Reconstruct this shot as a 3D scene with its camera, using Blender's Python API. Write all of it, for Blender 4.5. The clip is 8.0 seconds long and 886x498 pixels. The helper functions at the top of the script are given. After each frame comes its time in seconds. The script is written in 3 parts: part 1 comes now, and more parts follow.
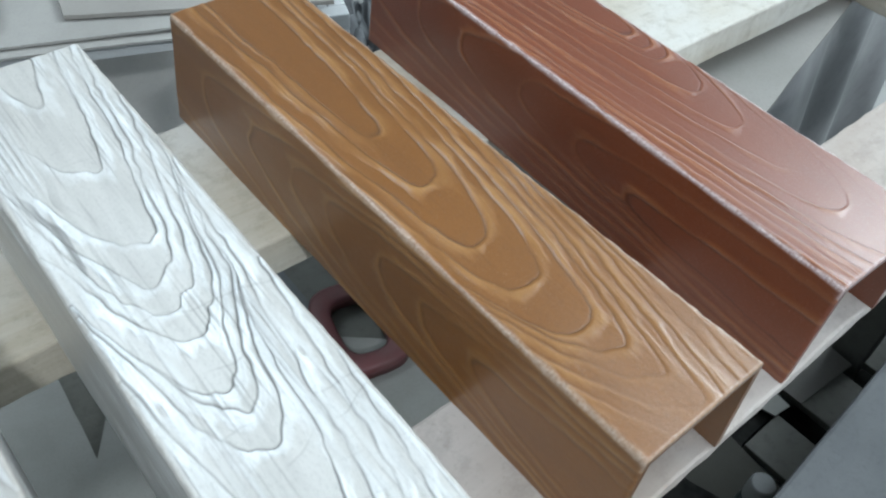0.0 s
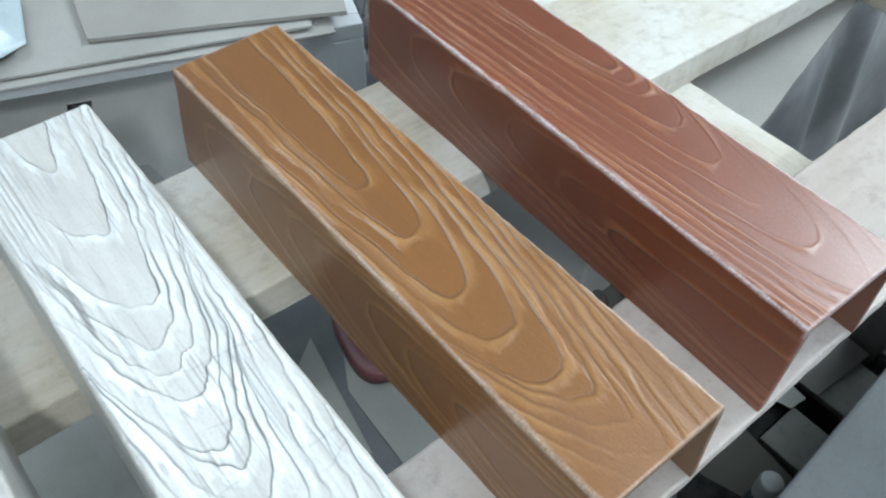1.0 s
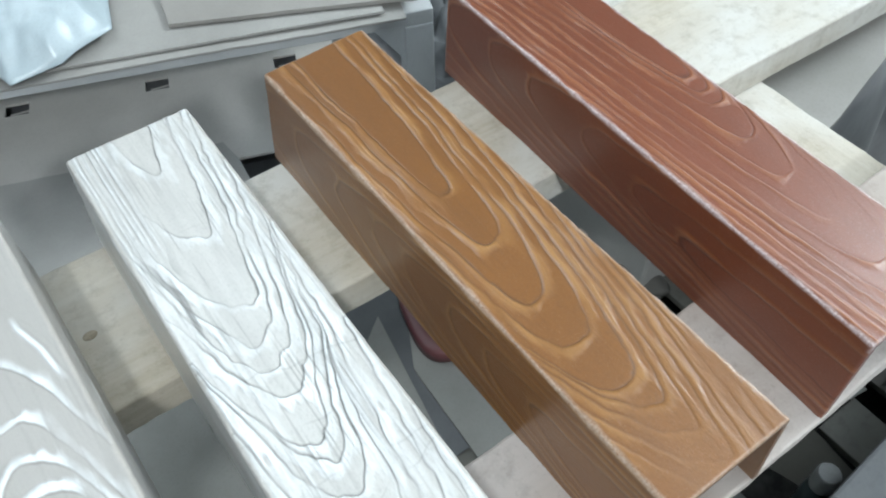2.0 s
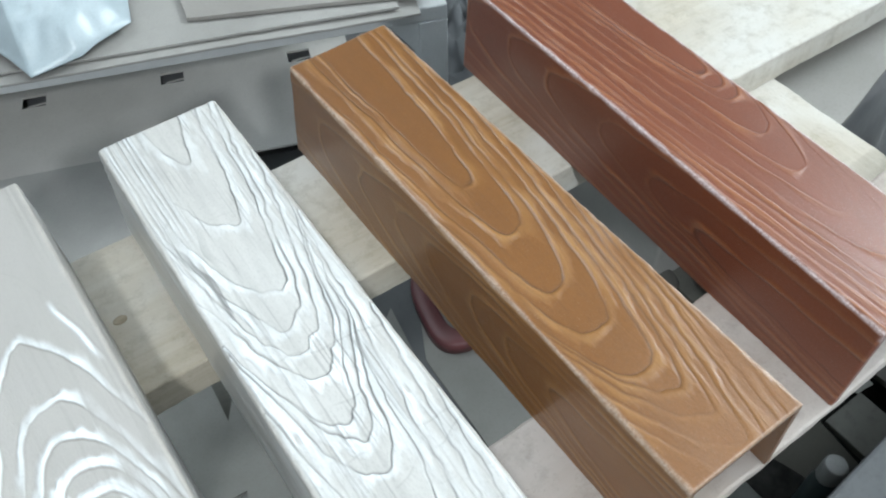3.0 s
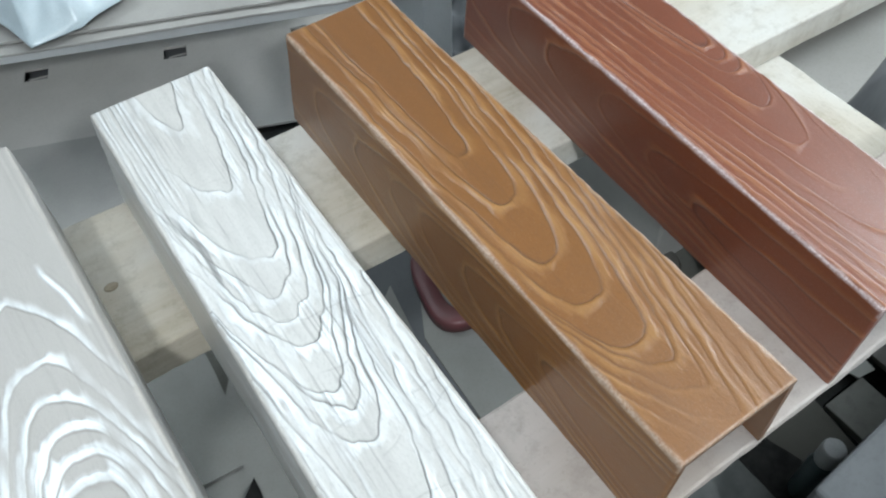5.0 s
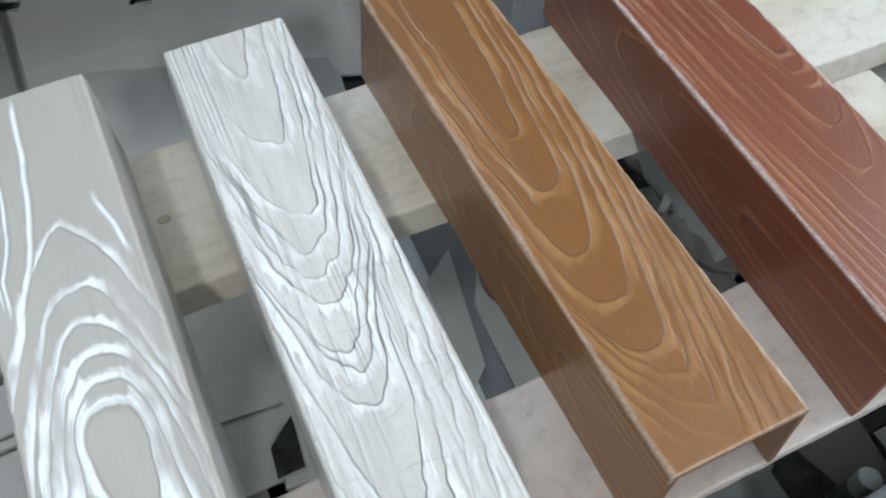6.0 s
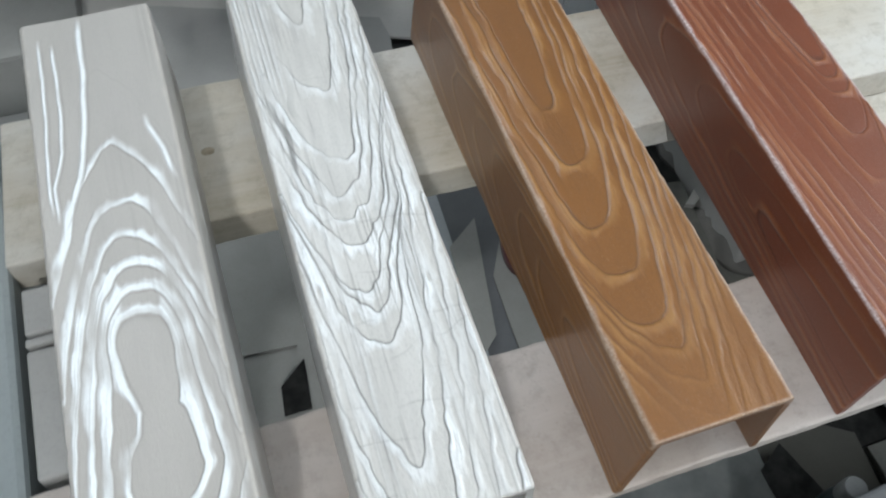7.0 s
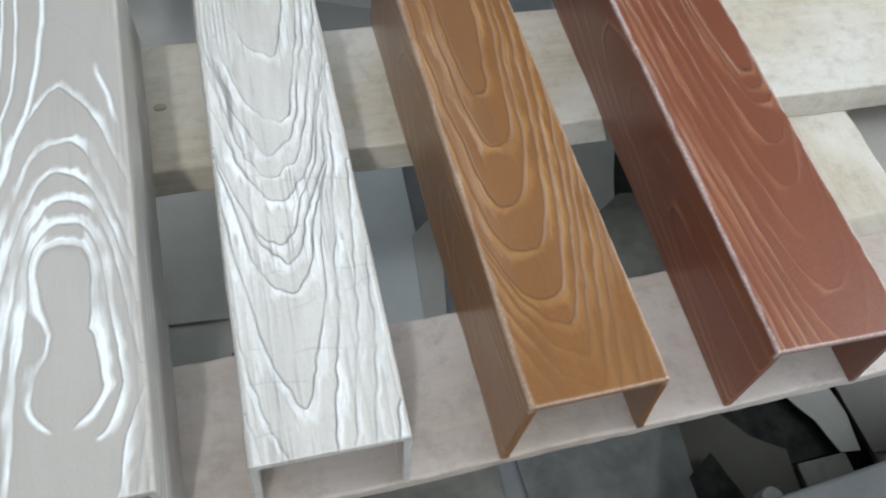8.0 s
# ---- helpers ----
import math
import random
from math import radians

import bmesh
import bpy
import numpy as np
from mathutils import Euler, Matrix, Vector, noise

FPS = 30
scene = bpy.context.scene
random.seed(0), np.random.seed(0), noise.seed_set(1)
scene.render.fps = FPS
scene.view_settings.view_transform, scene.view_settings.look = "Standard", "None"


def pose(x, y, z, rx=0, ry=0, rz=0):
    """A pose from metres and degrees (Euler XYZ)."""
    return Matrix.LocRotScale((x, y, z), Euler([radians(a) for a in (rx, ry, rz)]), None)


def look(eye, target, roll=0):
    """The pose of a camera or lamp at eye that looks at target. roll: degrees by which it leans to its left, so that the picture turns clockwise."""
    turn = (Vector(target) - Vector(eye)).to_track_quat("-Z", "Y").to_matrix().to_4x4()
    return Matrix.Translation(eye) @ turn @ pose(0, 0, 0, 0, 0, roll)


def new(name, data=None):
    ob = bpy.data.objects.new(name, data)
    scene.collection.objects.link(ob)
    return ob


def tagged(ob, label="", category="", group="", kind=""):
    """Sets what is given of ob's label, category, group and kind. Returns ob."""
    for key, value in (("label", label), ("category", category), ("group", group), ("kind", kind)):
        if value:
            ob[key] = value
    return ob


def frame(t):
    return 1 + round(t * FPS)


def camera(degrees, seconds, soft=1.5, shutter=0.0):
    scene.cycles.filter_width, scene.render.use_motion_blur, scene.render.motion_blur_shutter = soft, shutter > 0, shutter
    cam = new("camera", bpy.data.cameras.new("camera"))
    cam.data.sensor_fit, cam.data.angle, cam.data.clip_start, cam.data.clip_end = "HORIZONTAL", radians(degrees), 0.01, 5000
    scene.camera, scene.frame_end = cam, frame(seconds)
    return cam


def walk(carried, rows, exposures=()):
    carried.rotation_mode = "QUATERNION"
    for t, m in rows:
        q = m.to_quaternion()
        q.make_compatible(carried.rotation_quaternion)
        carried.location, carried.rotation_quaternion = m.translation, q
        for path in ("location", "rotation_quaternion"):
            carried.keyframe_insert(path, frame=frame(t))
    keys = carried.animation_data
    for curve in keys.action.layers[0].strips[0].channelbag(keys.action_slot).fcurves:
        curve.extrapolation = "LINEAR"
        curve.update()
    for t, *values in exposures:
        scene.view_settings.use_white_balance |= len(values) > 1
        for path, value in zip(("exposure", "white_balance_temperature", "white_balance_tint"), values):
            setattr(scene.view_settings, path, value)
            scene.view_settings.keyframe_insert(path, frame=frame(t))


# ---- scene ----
cam = camera(54.6, 8.0, soft=2.1, shutter=0.4)
PATH = [
    (0, (-0.276, -0.091, 1.358), (0.681, 0.874, -0.11), 6.2),
    (0.5, (-0.235, -0.089, 1.388), (0.662, 0.881, -0.114), 4.2),
    (1, (-0.232, -0.103, 1.43), (0.619, 0.882, -0.088), 1.6),
    (1.5, (-0.227, -0.096, 1.461), (0.517, 0.914, -0.097), -1.6),
    (2, (-0.248, -0.088, 1.484), (0.465, 0.923, -0.088), -1.6),
    (3.5, (-0.273, -0.098, 1.498), (0.427, 0.913, -0.079), -1.5),
    (4, (-0.272, -0.102, 1.493), (0.434, 0.906, -0.083), -1.5),
    (5.5, (-0.251, -0.105, 1.479), (0.353, 0.897, -0.143), -1.1),
    (6, (-0.226, -0.119, 1.496), (0.243, 0.908, -0.154), -1.2),
    (6.5, (-0.233, -0.125, 1.51), (0.204, 0.887, -0.159), 0.3),
    (7, (-0.236, -0.152, 1.519), (0.158, 0.853, -0.164), 3.1),
    (7.5, (-0.215, -0.194, 1.55), (0.155, 0.785, -0.154), 7.8),
    (8, (-0.178, -0.222, 1.536), (0.218, 0.798, -0.139), 8.1),
]
walk(cam, [(t, look(eye, target, roll)) for t, eye, target, roll in PATH],
     [(0, 0.07, 6000, 5), (1.0, 0.2, 5950, 4), (2.2, 0.18, 6200, 6), (4.2, 0.15, 6250, 6.5), (5.4, 0.13, 6200, 7), (6.0, -0.11, 6250, 8), (8.0, -0.15, 6450, 10)])

# ---- world, lights ----
WORLD = bpy.data.worlds.new("world")
scene.world = WORLD
WORLD.use_nodes = True
_wn = WORLD.node_tree
_sky = _wn.nodes.new("ShaderNodeTexSky")
_sky.sky_type, _sky.sun_disc = "NISHITA", False
_sky.sun_elevation, _sky.sun_rotation = radians(50), radians(100)
_wn.links.new(_sky.outputs[0], _wn.nodes["Background"].inputs[0])
_wn.nodes["Background"].inputs[1].default_value = 0.1


def area_lamp(name, m, width, height, watts, colour):
    lamp = bpy.data.lights.new(name, "AREA")
    lamp.shape, lamp.size, lamp.size_y, lamp.energy, lamp.color = "RECTANGLE", width, height, watts, colour
    ob = new(name, lamp)
    ob.matrix_world = m
    return ob


COOL = (0.9, 0.975, 1.0)
area_lamp("skylight_lamp", look((1.0, -1.5, 4.5), (1.0, -1.5, 0)), 4.2, 2.8, 78, COOL)
area_lamp("side_skylight_lamp", look((4.25, -0.3, 4.5), (4.25, -0.3, 0)), 1.2, 2.6, 255, COOL)
area_lamp("rear_skylight_lamp", look((-0.6, 2.9, 4.5), (-0.6, 2.9, 0)), 2.8, 1.8, 60, COOL)
area_lamp("small_skylight_lamp", look((-1.35, -3.6, 4.5), (0.1, 0.8, 0.5)), 0.28, 0.28, 130, (0.95, 0.98, 1.0))
area_lamp("window_lamp_east", look((4.85, 0.4, 2.3), (0, 0.4, 1.6)), 3.6, 2.0, 24, COOL)
# added fill from an unseen side, to brighten the beams' left flanks
area_lamp("fill_lamp_west", look((-4.85, 0.6, 2.3), (0, 0.4, 1.4)), 3.6, 2.0, 16, COOL)


# ---- materials ----
class Nodes:
    """A material's node tree with short calls."""

    def __init__(self, name):
        self.mat = bpy.data.materials.new(name)
        self.mat.use_nodes = True
        self.tree = self.mat.node_tree
        self.bsdf = self.tree.nodes["Principled BSDF"]
        self.coord = self.tree.nodes.new("ShaderNodeTexCoord").outputs["Object"]

    def put(self, socket, value):
        if isinstance(value, bpy.types.NodeSocket):
            self.tree.links.new(value, socket)
        elif isinstance(value, tuple) and len(value) == 3:
            socket.default_value = (*value, 1) if len(socket.default_value) == 4 else value
        else:
            socket.default_value = value

    def noise(self, scale, detail=4, rough=0.55, stretch=(1, 1, 1), distort=0.0):
        m = self.tree.nodes.new("ShaderNodeMapping")
        self.put(m.inputs[0], self.coord)
        m.inputs[3].default_value = stretch
        n = self.tree.nodes.new("ShaderNodeTexNoise")
        self.put(n.inputs["Vector"], m.outputs[0])
        for key, v in (("Scale", scale), ("Detail", detail), ("Roughness", rough), ("Distortion", distort)):
            n.inputs[key].default_value = v
        return n.outputs["Fac"]

    def ramp(self, fac, *stops):
        r = self.tree.nodes.new("ShaderNodeValToRGB")
        self.put(r.inputs[0], fac)
        while len(r.color_ramp.elements) < len(stops):
            r.color_ramp.elements.new(0.5)
        for e, (p, c) in zip(r.color_ramp.elements, stops):
            e.position, e.color = p, ((c, c, c, 1) if isinstance(c, (int, float)) else (*c, 1))
        return r.outputs[0]

    def mix(self, fac, a, b, kind="MIX"):
        n = self.tree.nodes.new("ShaderNodeMix")
        n.data_type, n.blend_type = "RGBA", kind
        for i, v in ((0, fac), (6, a), (7, b)):
            self.put(n.inputs[i], v)
        return n.outputs[2]

    def math(self, op, a, b=0.0):
        n = self.tree.nodes.new("ShaderNodeMath")
        n.operation, n.use_clamp = op, False
        self.put(n.inputs[0], a)
        self.put(n.inputs[1], b)
        return n.outputs[0]

    def attribute(self, name):
        n = self.tree.nodes.new("ShaderNodeAttribute")
        n.attribute_name = name
        return n.outputs["Fac"]

    def random(self):
        return self.tree.nodes.new("ShaderNodeObjectInfo").outputs["Random"]

    def done(self, colour, rough, bump=None, height=0.001, strength=0.5, **more):
        self.put(self.bsdf.inputs["Base Color"], colour)
        self.put(self.bsdf.inputs["Roughness"], rough)
        for key, v in more.items():
            self.put(self.bsdf.inputs[key.replace("_", " ")], v)
        if bump is not None:
            b = self.tree.nodes.new("ShaderNodeBump")
            b.inputs["Strength"].default_value, b.inputs["Distance"].default_value = strength, height
            self.put(b.inputs["Height"], bump)
            self.put(self.bsdf.inputs["Normal"], b.outputs[0])
        return self.mat


def beam_material(name, base, low, ridge, line, worn_glint, rough, coat, fleck=0.15, sheen=0.36):
    """Painted foam beam: ridge paint and dark grooves follow the moulded grain; arrises show wear and painted gloss."""
    n = Nodes(name)
    fine = n.noise(60, 5, 0.6, (1.0, 0.12, 1.0))
    blotch = n.noise(7, 3, 0.5, (1, 0.4, 1))
    c = n.mix(n.ramp(blotch, (0.35, 0.0), (0.68, 1.0)), base, low)
    c = n.mix(n.math("MULTIPLY", n.attribute("ridge"), n.ramp(fine, (0.25, 0.65), (0.6, 1.0))), c, ridge)
    c = n.mix(n.math("MULTIPLY", n.ramp(fine, (0.45, 0.0), (0.75, 1.0)), fleck), c, line)
    c = n.mix(n.attribute("groove"), c, line)
    speck = n.noise(420, 4, 0.75)
    c = n.mix(n.math("MULTIPLY", n.attribute("arris"), n.ramp(speck, (0.3, 0.15), (0.7, 1.0))), c, worn_glint)
    r = n.math("ADD", n.math("MULTIPLY", blotch, 0.12), rough - 0.06)
    grit = n.noise(520, 4, 0.7, (1, 0.45, 1))
    c = n.mix(n.math("MULTIPLY", n.ramp(grit, (0.5, 0.0), (0.72, 1.0)), 0.22), c, line)
    c = n.mix(n.math("MULTIPLY", n.ramp(n.noise(900, 2, 0.5), (0.6, 0.0), (0.75, 1.0)), 0.12), c, worn_glint)
    bump = n.math("ADD", n.math("MULTIPLY", fine, 0.6), n.math("MULTIPLY", grit, 0.6))
    return n.done(c, r, bump, 0.0007, 0.6, Coat_Weight=coat, Coat_Roughness=sheen, Coat_IOR=1.5)


GOLDEN = beam_material("golden_brown_lacquer", (0.238, 0.094, 0.017), (0.192, 0.074, 0.014), (0.42, 0.215, 0.07), (0.085, 0.036, 0.012), (0.62, 0.5, 0.4), 0.4, 0.75, 0.15, 0.26)
RED = beam_material("red_brown_lacquer", (0.215, 0.056, 0.02), (0.165, 0.042, 0.015), (0.36, 0.145, 0.06), (0.095, 0.025, 0.011), (0.85, 0.76, 0.75), 0.42, 0.75, 0.15, 0.28)
WHITE = beam_material("whitewashed_grain", (0.62, 0.605, 0.575), (0.54, 0.522, 0.49), (0.92, 0.95, 0.97), (0.19, 0.185, 0.175), (0.5, 0.46, 0.41), 0.3, 0.7, 0.3)
TAUPE = beam_material("taupe_grain_white_lines", (0.44, 0.415, 0.385), (0.4, 0.378, 0.35), (0.9, 0.94, 0.96), (0.3, 0.28, 0.255), (0.55, 0.51, 0.46), 0.4, 0.3, 0.2)


def timber(name, pale, dark, dust, rough=0.75):
    n = Nodes(name)
    grain = n.noise(34, 7, 0.66, (0.05, 1.0, 1.0), 0.9)
    broad = n.noise(4.5, 5, 0.62, (0.6, 1.0, 1.0))
    c = n.mix(n.ramp(grain, (0.3, 0.0), (0.72, 1.0)), dark, pale)
    c = n.mix(n.ramp(broad, (0.4, 0.1), (0.62, 0.9)), c, dust)
    c = n.mix(n.math("MULTIPLY", n.ramp(n.noise(38, 6, 0.72), (0.5, 0.0), (0.7, 1.0)), 0.4), c, tuple(v * 0.62 for v in dark))
    c = n.mix(n.math("MULTIPLY", n.ramp(n.noise(260, 3, 0.7), (0.58, 0.0), (0.72, 1.0)), 0.25), c, (0.2, 0.17, 0.13))
    return n.done(c, rough, n.math("ADD", grain, n.math("MULTIPLY", n.noise(240, 3), 0.6)), 0.0012, 0.5)


BOARD = timber("dusty_pale_plank", (0.54, 0.49, 0.4), (0.38, 0.32, 0.23), (0.6, 0.585, 0.545))
BOARD_FRONT = timber("dusty_pinkish_plank", (0.46, 0.395, 0.35), (0.35, 0.29, 0.245), (0.49, 0.45, 0.42))
BATTEN = timber("grey_pallet_slat", (0.13, 0.128, 0.112), (0.095, 0.092, 0.08), (0.155, 0.155, 0.14), 0.85)


def dusty(name, base, second, rough=0.8, scale=5.0, bump=0.4, fine=220):
    n = Nodes(name)
    c = n.mix(n.ramp(n.noise(scale, 5, 0.6), (0.34, 0.0), (0.66, 1.0)), base, second)
    f = n.noise(fine, 4, 0.7)
    c = n.mix(n.math("MULTIPLY", n.ramp(f, (0.5, 0.0), (0.75, 1.0)), 0.3), c, tuple(v * 0.55 for v in base))
    return n.done(c, rough, f, 0.001, bump)


CARD = dusty("dusty_grey_cardboard", (0.42, 0.41, 0.388), (0.35, 0.34, 0.32))
CARD_PALE = dusty("pale_cardboard", (0.37, 0.357, 0.335), (0.31, 0.298, 0.277))
CARD_BOARD = dusty("dusty_warm_grey_board", (0.31, 0.295, 0.275), (0.26, 0.25, 0.23))
# brown card with the under-bench shade put into its colour
CARD_TAN = dusty("shaded_brown_cardboard", (0.06, 0.057, 0.046), (0.044, 0.042, 0.034))
CARD_CARTON = dusty("warm_grey_carton", (0.6, 0.58, 0.545), (0.5, 0.482, 0.45), 0.8, 3.0)
# grey-brown card, darkened in colour for the shade below the bench
CARD_WARM = dusty("shaded_grey_brown_dusty_card", (0.14, 0.132, 0.12), (0.105, 0.1, 0.09))
# dark card tone, used as painted shade in gaps and holes too
CARD_DARK = dusty("dark_grey_card_and_gap_shade", (0.16, 0.165, 0.17), (0.11, 0.115, 0.12))
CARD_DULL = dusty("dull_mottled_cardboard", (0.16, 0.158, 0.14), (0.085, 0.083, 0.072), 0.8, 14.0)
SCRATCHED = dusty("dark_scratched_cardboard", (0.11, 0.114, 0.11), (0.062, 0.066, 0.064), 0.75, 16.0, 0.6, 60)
FLOOR = dusty("dusty_concrete", (0.25, 0.25, 0.24), (0.31, 0.305, 0.29), 0.85, 2.2, 0.6)
SLATE = dusty("dark_grey_rough_slab", (0.085, 0.09, 0.094), (0.125, 0.13, 0.134), 0.85, 6.0, 1.0, 130)
STEEL = dusty("pale_grey_painted_steel", (0.64, 0.65, 0.655), (0.54, 0.55, 0.555), 0.5, 6.0, 0.15)
TEAL = dusty("grey_green_painted_metal", (0.27, 0.3, 0.3), (0.32, 0.345, 0.34), 0.6, 4.0, 0.2)
WALL = dusty("grey_plaster", (0.5, 0.5, 0.49), (0.42, 0.42, 0.41), 0.9, 1.2, 0.3, 60)
RED_PLASTIC = dusty("dusty_red_plastic", (0.16, 0.05, 0.055), (0.13, 0.06, 0.06), 0.45, 9.0, 0.15)
WHITE_CAP = dusty("white_plastic", (0.6, 0.62, 0.62), (0.5, 0.52, 0.52), 0.4, 9.0, 0.1)
CAP_GREY = dusty("dusty_white_cap", (0.33, 0.34, 0.34), (0.25, 0.26, 0.26), 0.5, 20.0, 0.2)
BAG = dusty("pale_blue_plastic_bag", (0.48, 0.55, 0.58), (0.41, 0.48, 0.51), 0.28, 4.0, 0.2)
# black for scraps, and for shade painted into open gaps
n_black = Nodes("matt_black_plastic_and_gap_shade")
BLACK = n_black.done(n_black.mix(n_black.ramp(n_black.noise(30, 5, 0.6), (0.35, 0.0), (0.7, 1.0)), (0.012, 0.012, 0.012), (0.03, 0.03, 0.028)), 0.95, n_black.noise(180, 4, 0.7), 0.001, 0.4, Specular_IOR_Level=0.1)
DARK = dusty("black_plastic", (0.02, 0.022, 0.025), (0.035, 0.037, 0.04), 0.45, 6.0, 0.2)


KNOT = dusty("wood_knot", (0.4, 0.34, 0.25), (0.3, 0.25, 0.18), 0.8, 160.0)
CARD_FLOOR = dusty("dull_floor_cardboard", (0.29, 0.287, 0.27), (0.24, 0.236, 0.222), 0.8, 7.0)
STEEL_DULL = dusty("blue_grey_cardboard", (0.36, 0.38, 0.39), (0.3, 0.32, 0.33), 0.7, 4.0, 0.2)
TEAL_DARK = dusty("dark_teal_plastic", (0.03, 0.05, 0.055), (0.05, 0.07, 0.075), 0.4, 9.0, 0.1)
CARD_MID = dusty("grey_brown_cardboard", (0.33, 0.31, 0.285), (0.28, 0.262, 0.24))
FILM_DARK = dusty("dark_grey_plastic_film", (0.12, 0.122, 0.128), (0.3, 0.3, 0.3), 0.35, 3.0, 0.3, 40)


# ---- building ----
def thing(name, label, category, group="", kind=""):
    return tagged(new(name), label, category, group, kind)


def part(name, bm, material, parent=None, label=""):
    me = bpy.data.meshes.new(name)
    bm.to_mesh(me)
    bm.free()
    me.materials.append(material)
    ob = new(name, me)
    ob.parent = parent
    if label:
        tagged(ob, label)
    return ob


def box(size, bevel=0.0, segments=2, m=Matrix()):
    bm = bmesh.new()
    bmesh.ops.create_cube(bm, size=1, matrix=m @ Matrix.Diagonal((*size, 1)))
    if bevel:
        bmesh.ops.bevel(bm, geom=bm.edges[:], offset=bevel, segments=segments, profile=0.5, affect="EDGES")
    return bm


def between(lo, hi, bevel=0.0):
    lo, hi = Vector(lo), Vector(hi)
    return box(hi - lo, bevel, 2, Matrix.Translation((lo + hi) / 2))


def lathe(profile, turns=28):
    bm = bmesh.new()
    rows = [[bm.verts.new((r * math.cos(2 * math.pi * k / turns), r * math.sin(2 * math.pi * k / turns), z)) for k in range(turns)] for r, z in profile]
    for r0, r1 in zip(rows, rows[1:]):
        for k in range(turns):
            bm.faces.new((r0[k], r0[(k + 1) % turns], r1[(k + 1) % turns], r1[k])).smooth = True
    bm.faces.new(list(reversed(rows[0])))
    bm.faces.new(rows[-1])
    return bm


def value_noise(x, y, seed):
    """Smooth noise in -1..1 over a random lattice, for numpy arrays."""
    grid = np.random.RandomState(seed).uniform(-1, 1, (64, 64))
    xi, yi = np.floor(x).astype(int), np.floor(y).astype(int)
    fx, fy = x - xi, y - yi
    fx, fy = fx * fx * (3 - 2 * fx), fy * fy * (3 - 2 * fy)
    g = lambda i, j: grid[(xi + i) % 64, (yi + j) % 64]
    return (g(0, 0) * (1 - fx) + g(1, 0) * fx) * (1 - fy) + (g(0, 1) * (1 - fx) + g(1, 1) * fx) * fy


def rings(field, seed, x, y, band, smooth=0.05, soft=0.0, least=0.55, streak=0.25, line=0.8, cut=0.0, crest=0.0, gaps=0.0, climb=1.6, flat=1.25):
    """Ridge paint and groove of moulded growth rings, from a phase that counts them and the grooves' weight.
    cut, crest: where given, a groove's and a ridge's width in metres; gaps: how far the ridge paint breaks off."""
    p, weight = field
    f = p - np.floor(p)
    k = np.floor(p).astype(int)
    amount = np.random.RandomState(seed).uniform(least, 1.0, 512)[k % 512]
    amount = np.clip(amount * (0.8 + 0.5 * value_noise(x * 60, y * 18, seed + 5) + 0.3 * value_noise(x * 130, y * 60, seed + 6)), 0, 1)
    rise = np.clip(f / smooth, 0, 1)
    rise = rise * rise * (3 - 2 * rise)
    wide = band * (0.85 + 0.4 * value_noise(x * 80, y * 25, seed + 7))
    fall = np.clip((wide + smooth - f) / (soft or band), 0, 1)
    fall = fall * fall * (3 - 2 * fall)
    ridge = rise * fall * amount * (0.74 + 0.3 * value_noise(p * 9, y * 22, seed + 11))
    groove = np.exp(-(np.minimum(f, 1 - f) / (smooth * line)) ** 2) * amount * weight
    if cut:
        slope = np.hypot(np.gradient(p, axis=1) / np.maximum(np.gradient(x, axis=1), 2.5e-4), np.gradient(p, axis=0) / np.maximum(np.gradient(y, axis=0), 2.5e-4))
        slope = np.clip(slope, 8, 700)
        uneven = 1 + 0.45 * value_noise(x * 90, y * 30, seed + 12)
        groove = np.exp(-(np.minimum(f, 1 - f) / slope / (cut * uneven)) ** 2) * np.clip(amount * 1.15, 0, 1) * weight
        reach = np.minimum(crest * (1 + 0.5 * value_noise(x * 70, y * 24, seed + 13)), 0.75 / slope)
        fall = np.clip(flat - f / slope / reach, 0, 1)
        ridge = np.clip(f / slope / (climb * cut), 0, 1) * fall * fall * (3 - 2 * fall) * amount * (0.85 + 0.3 * value_noise(p * 9, y * 22, seed + 11))
    if gaps:
        ridge = ridge * (1 - gaps * np.clip(1.8 * value_noise(x * 32 + np.floor(p) * 1.7, y * 15, seed + 14) - 0.2, 0, 1))
    fibre = np.clip(value_noise(x * 620, y * 16, seed + 8) - 0.4, 0, 1) * np.clip(0.6 + value_noise(x * 40, y * 9, seed + 9), 0, 1)
    return np.stack([np.clip(ridge - 0.4 * streak * fibre, 0, 1), np.clip(groove + streak * fibre, 0, 1)])


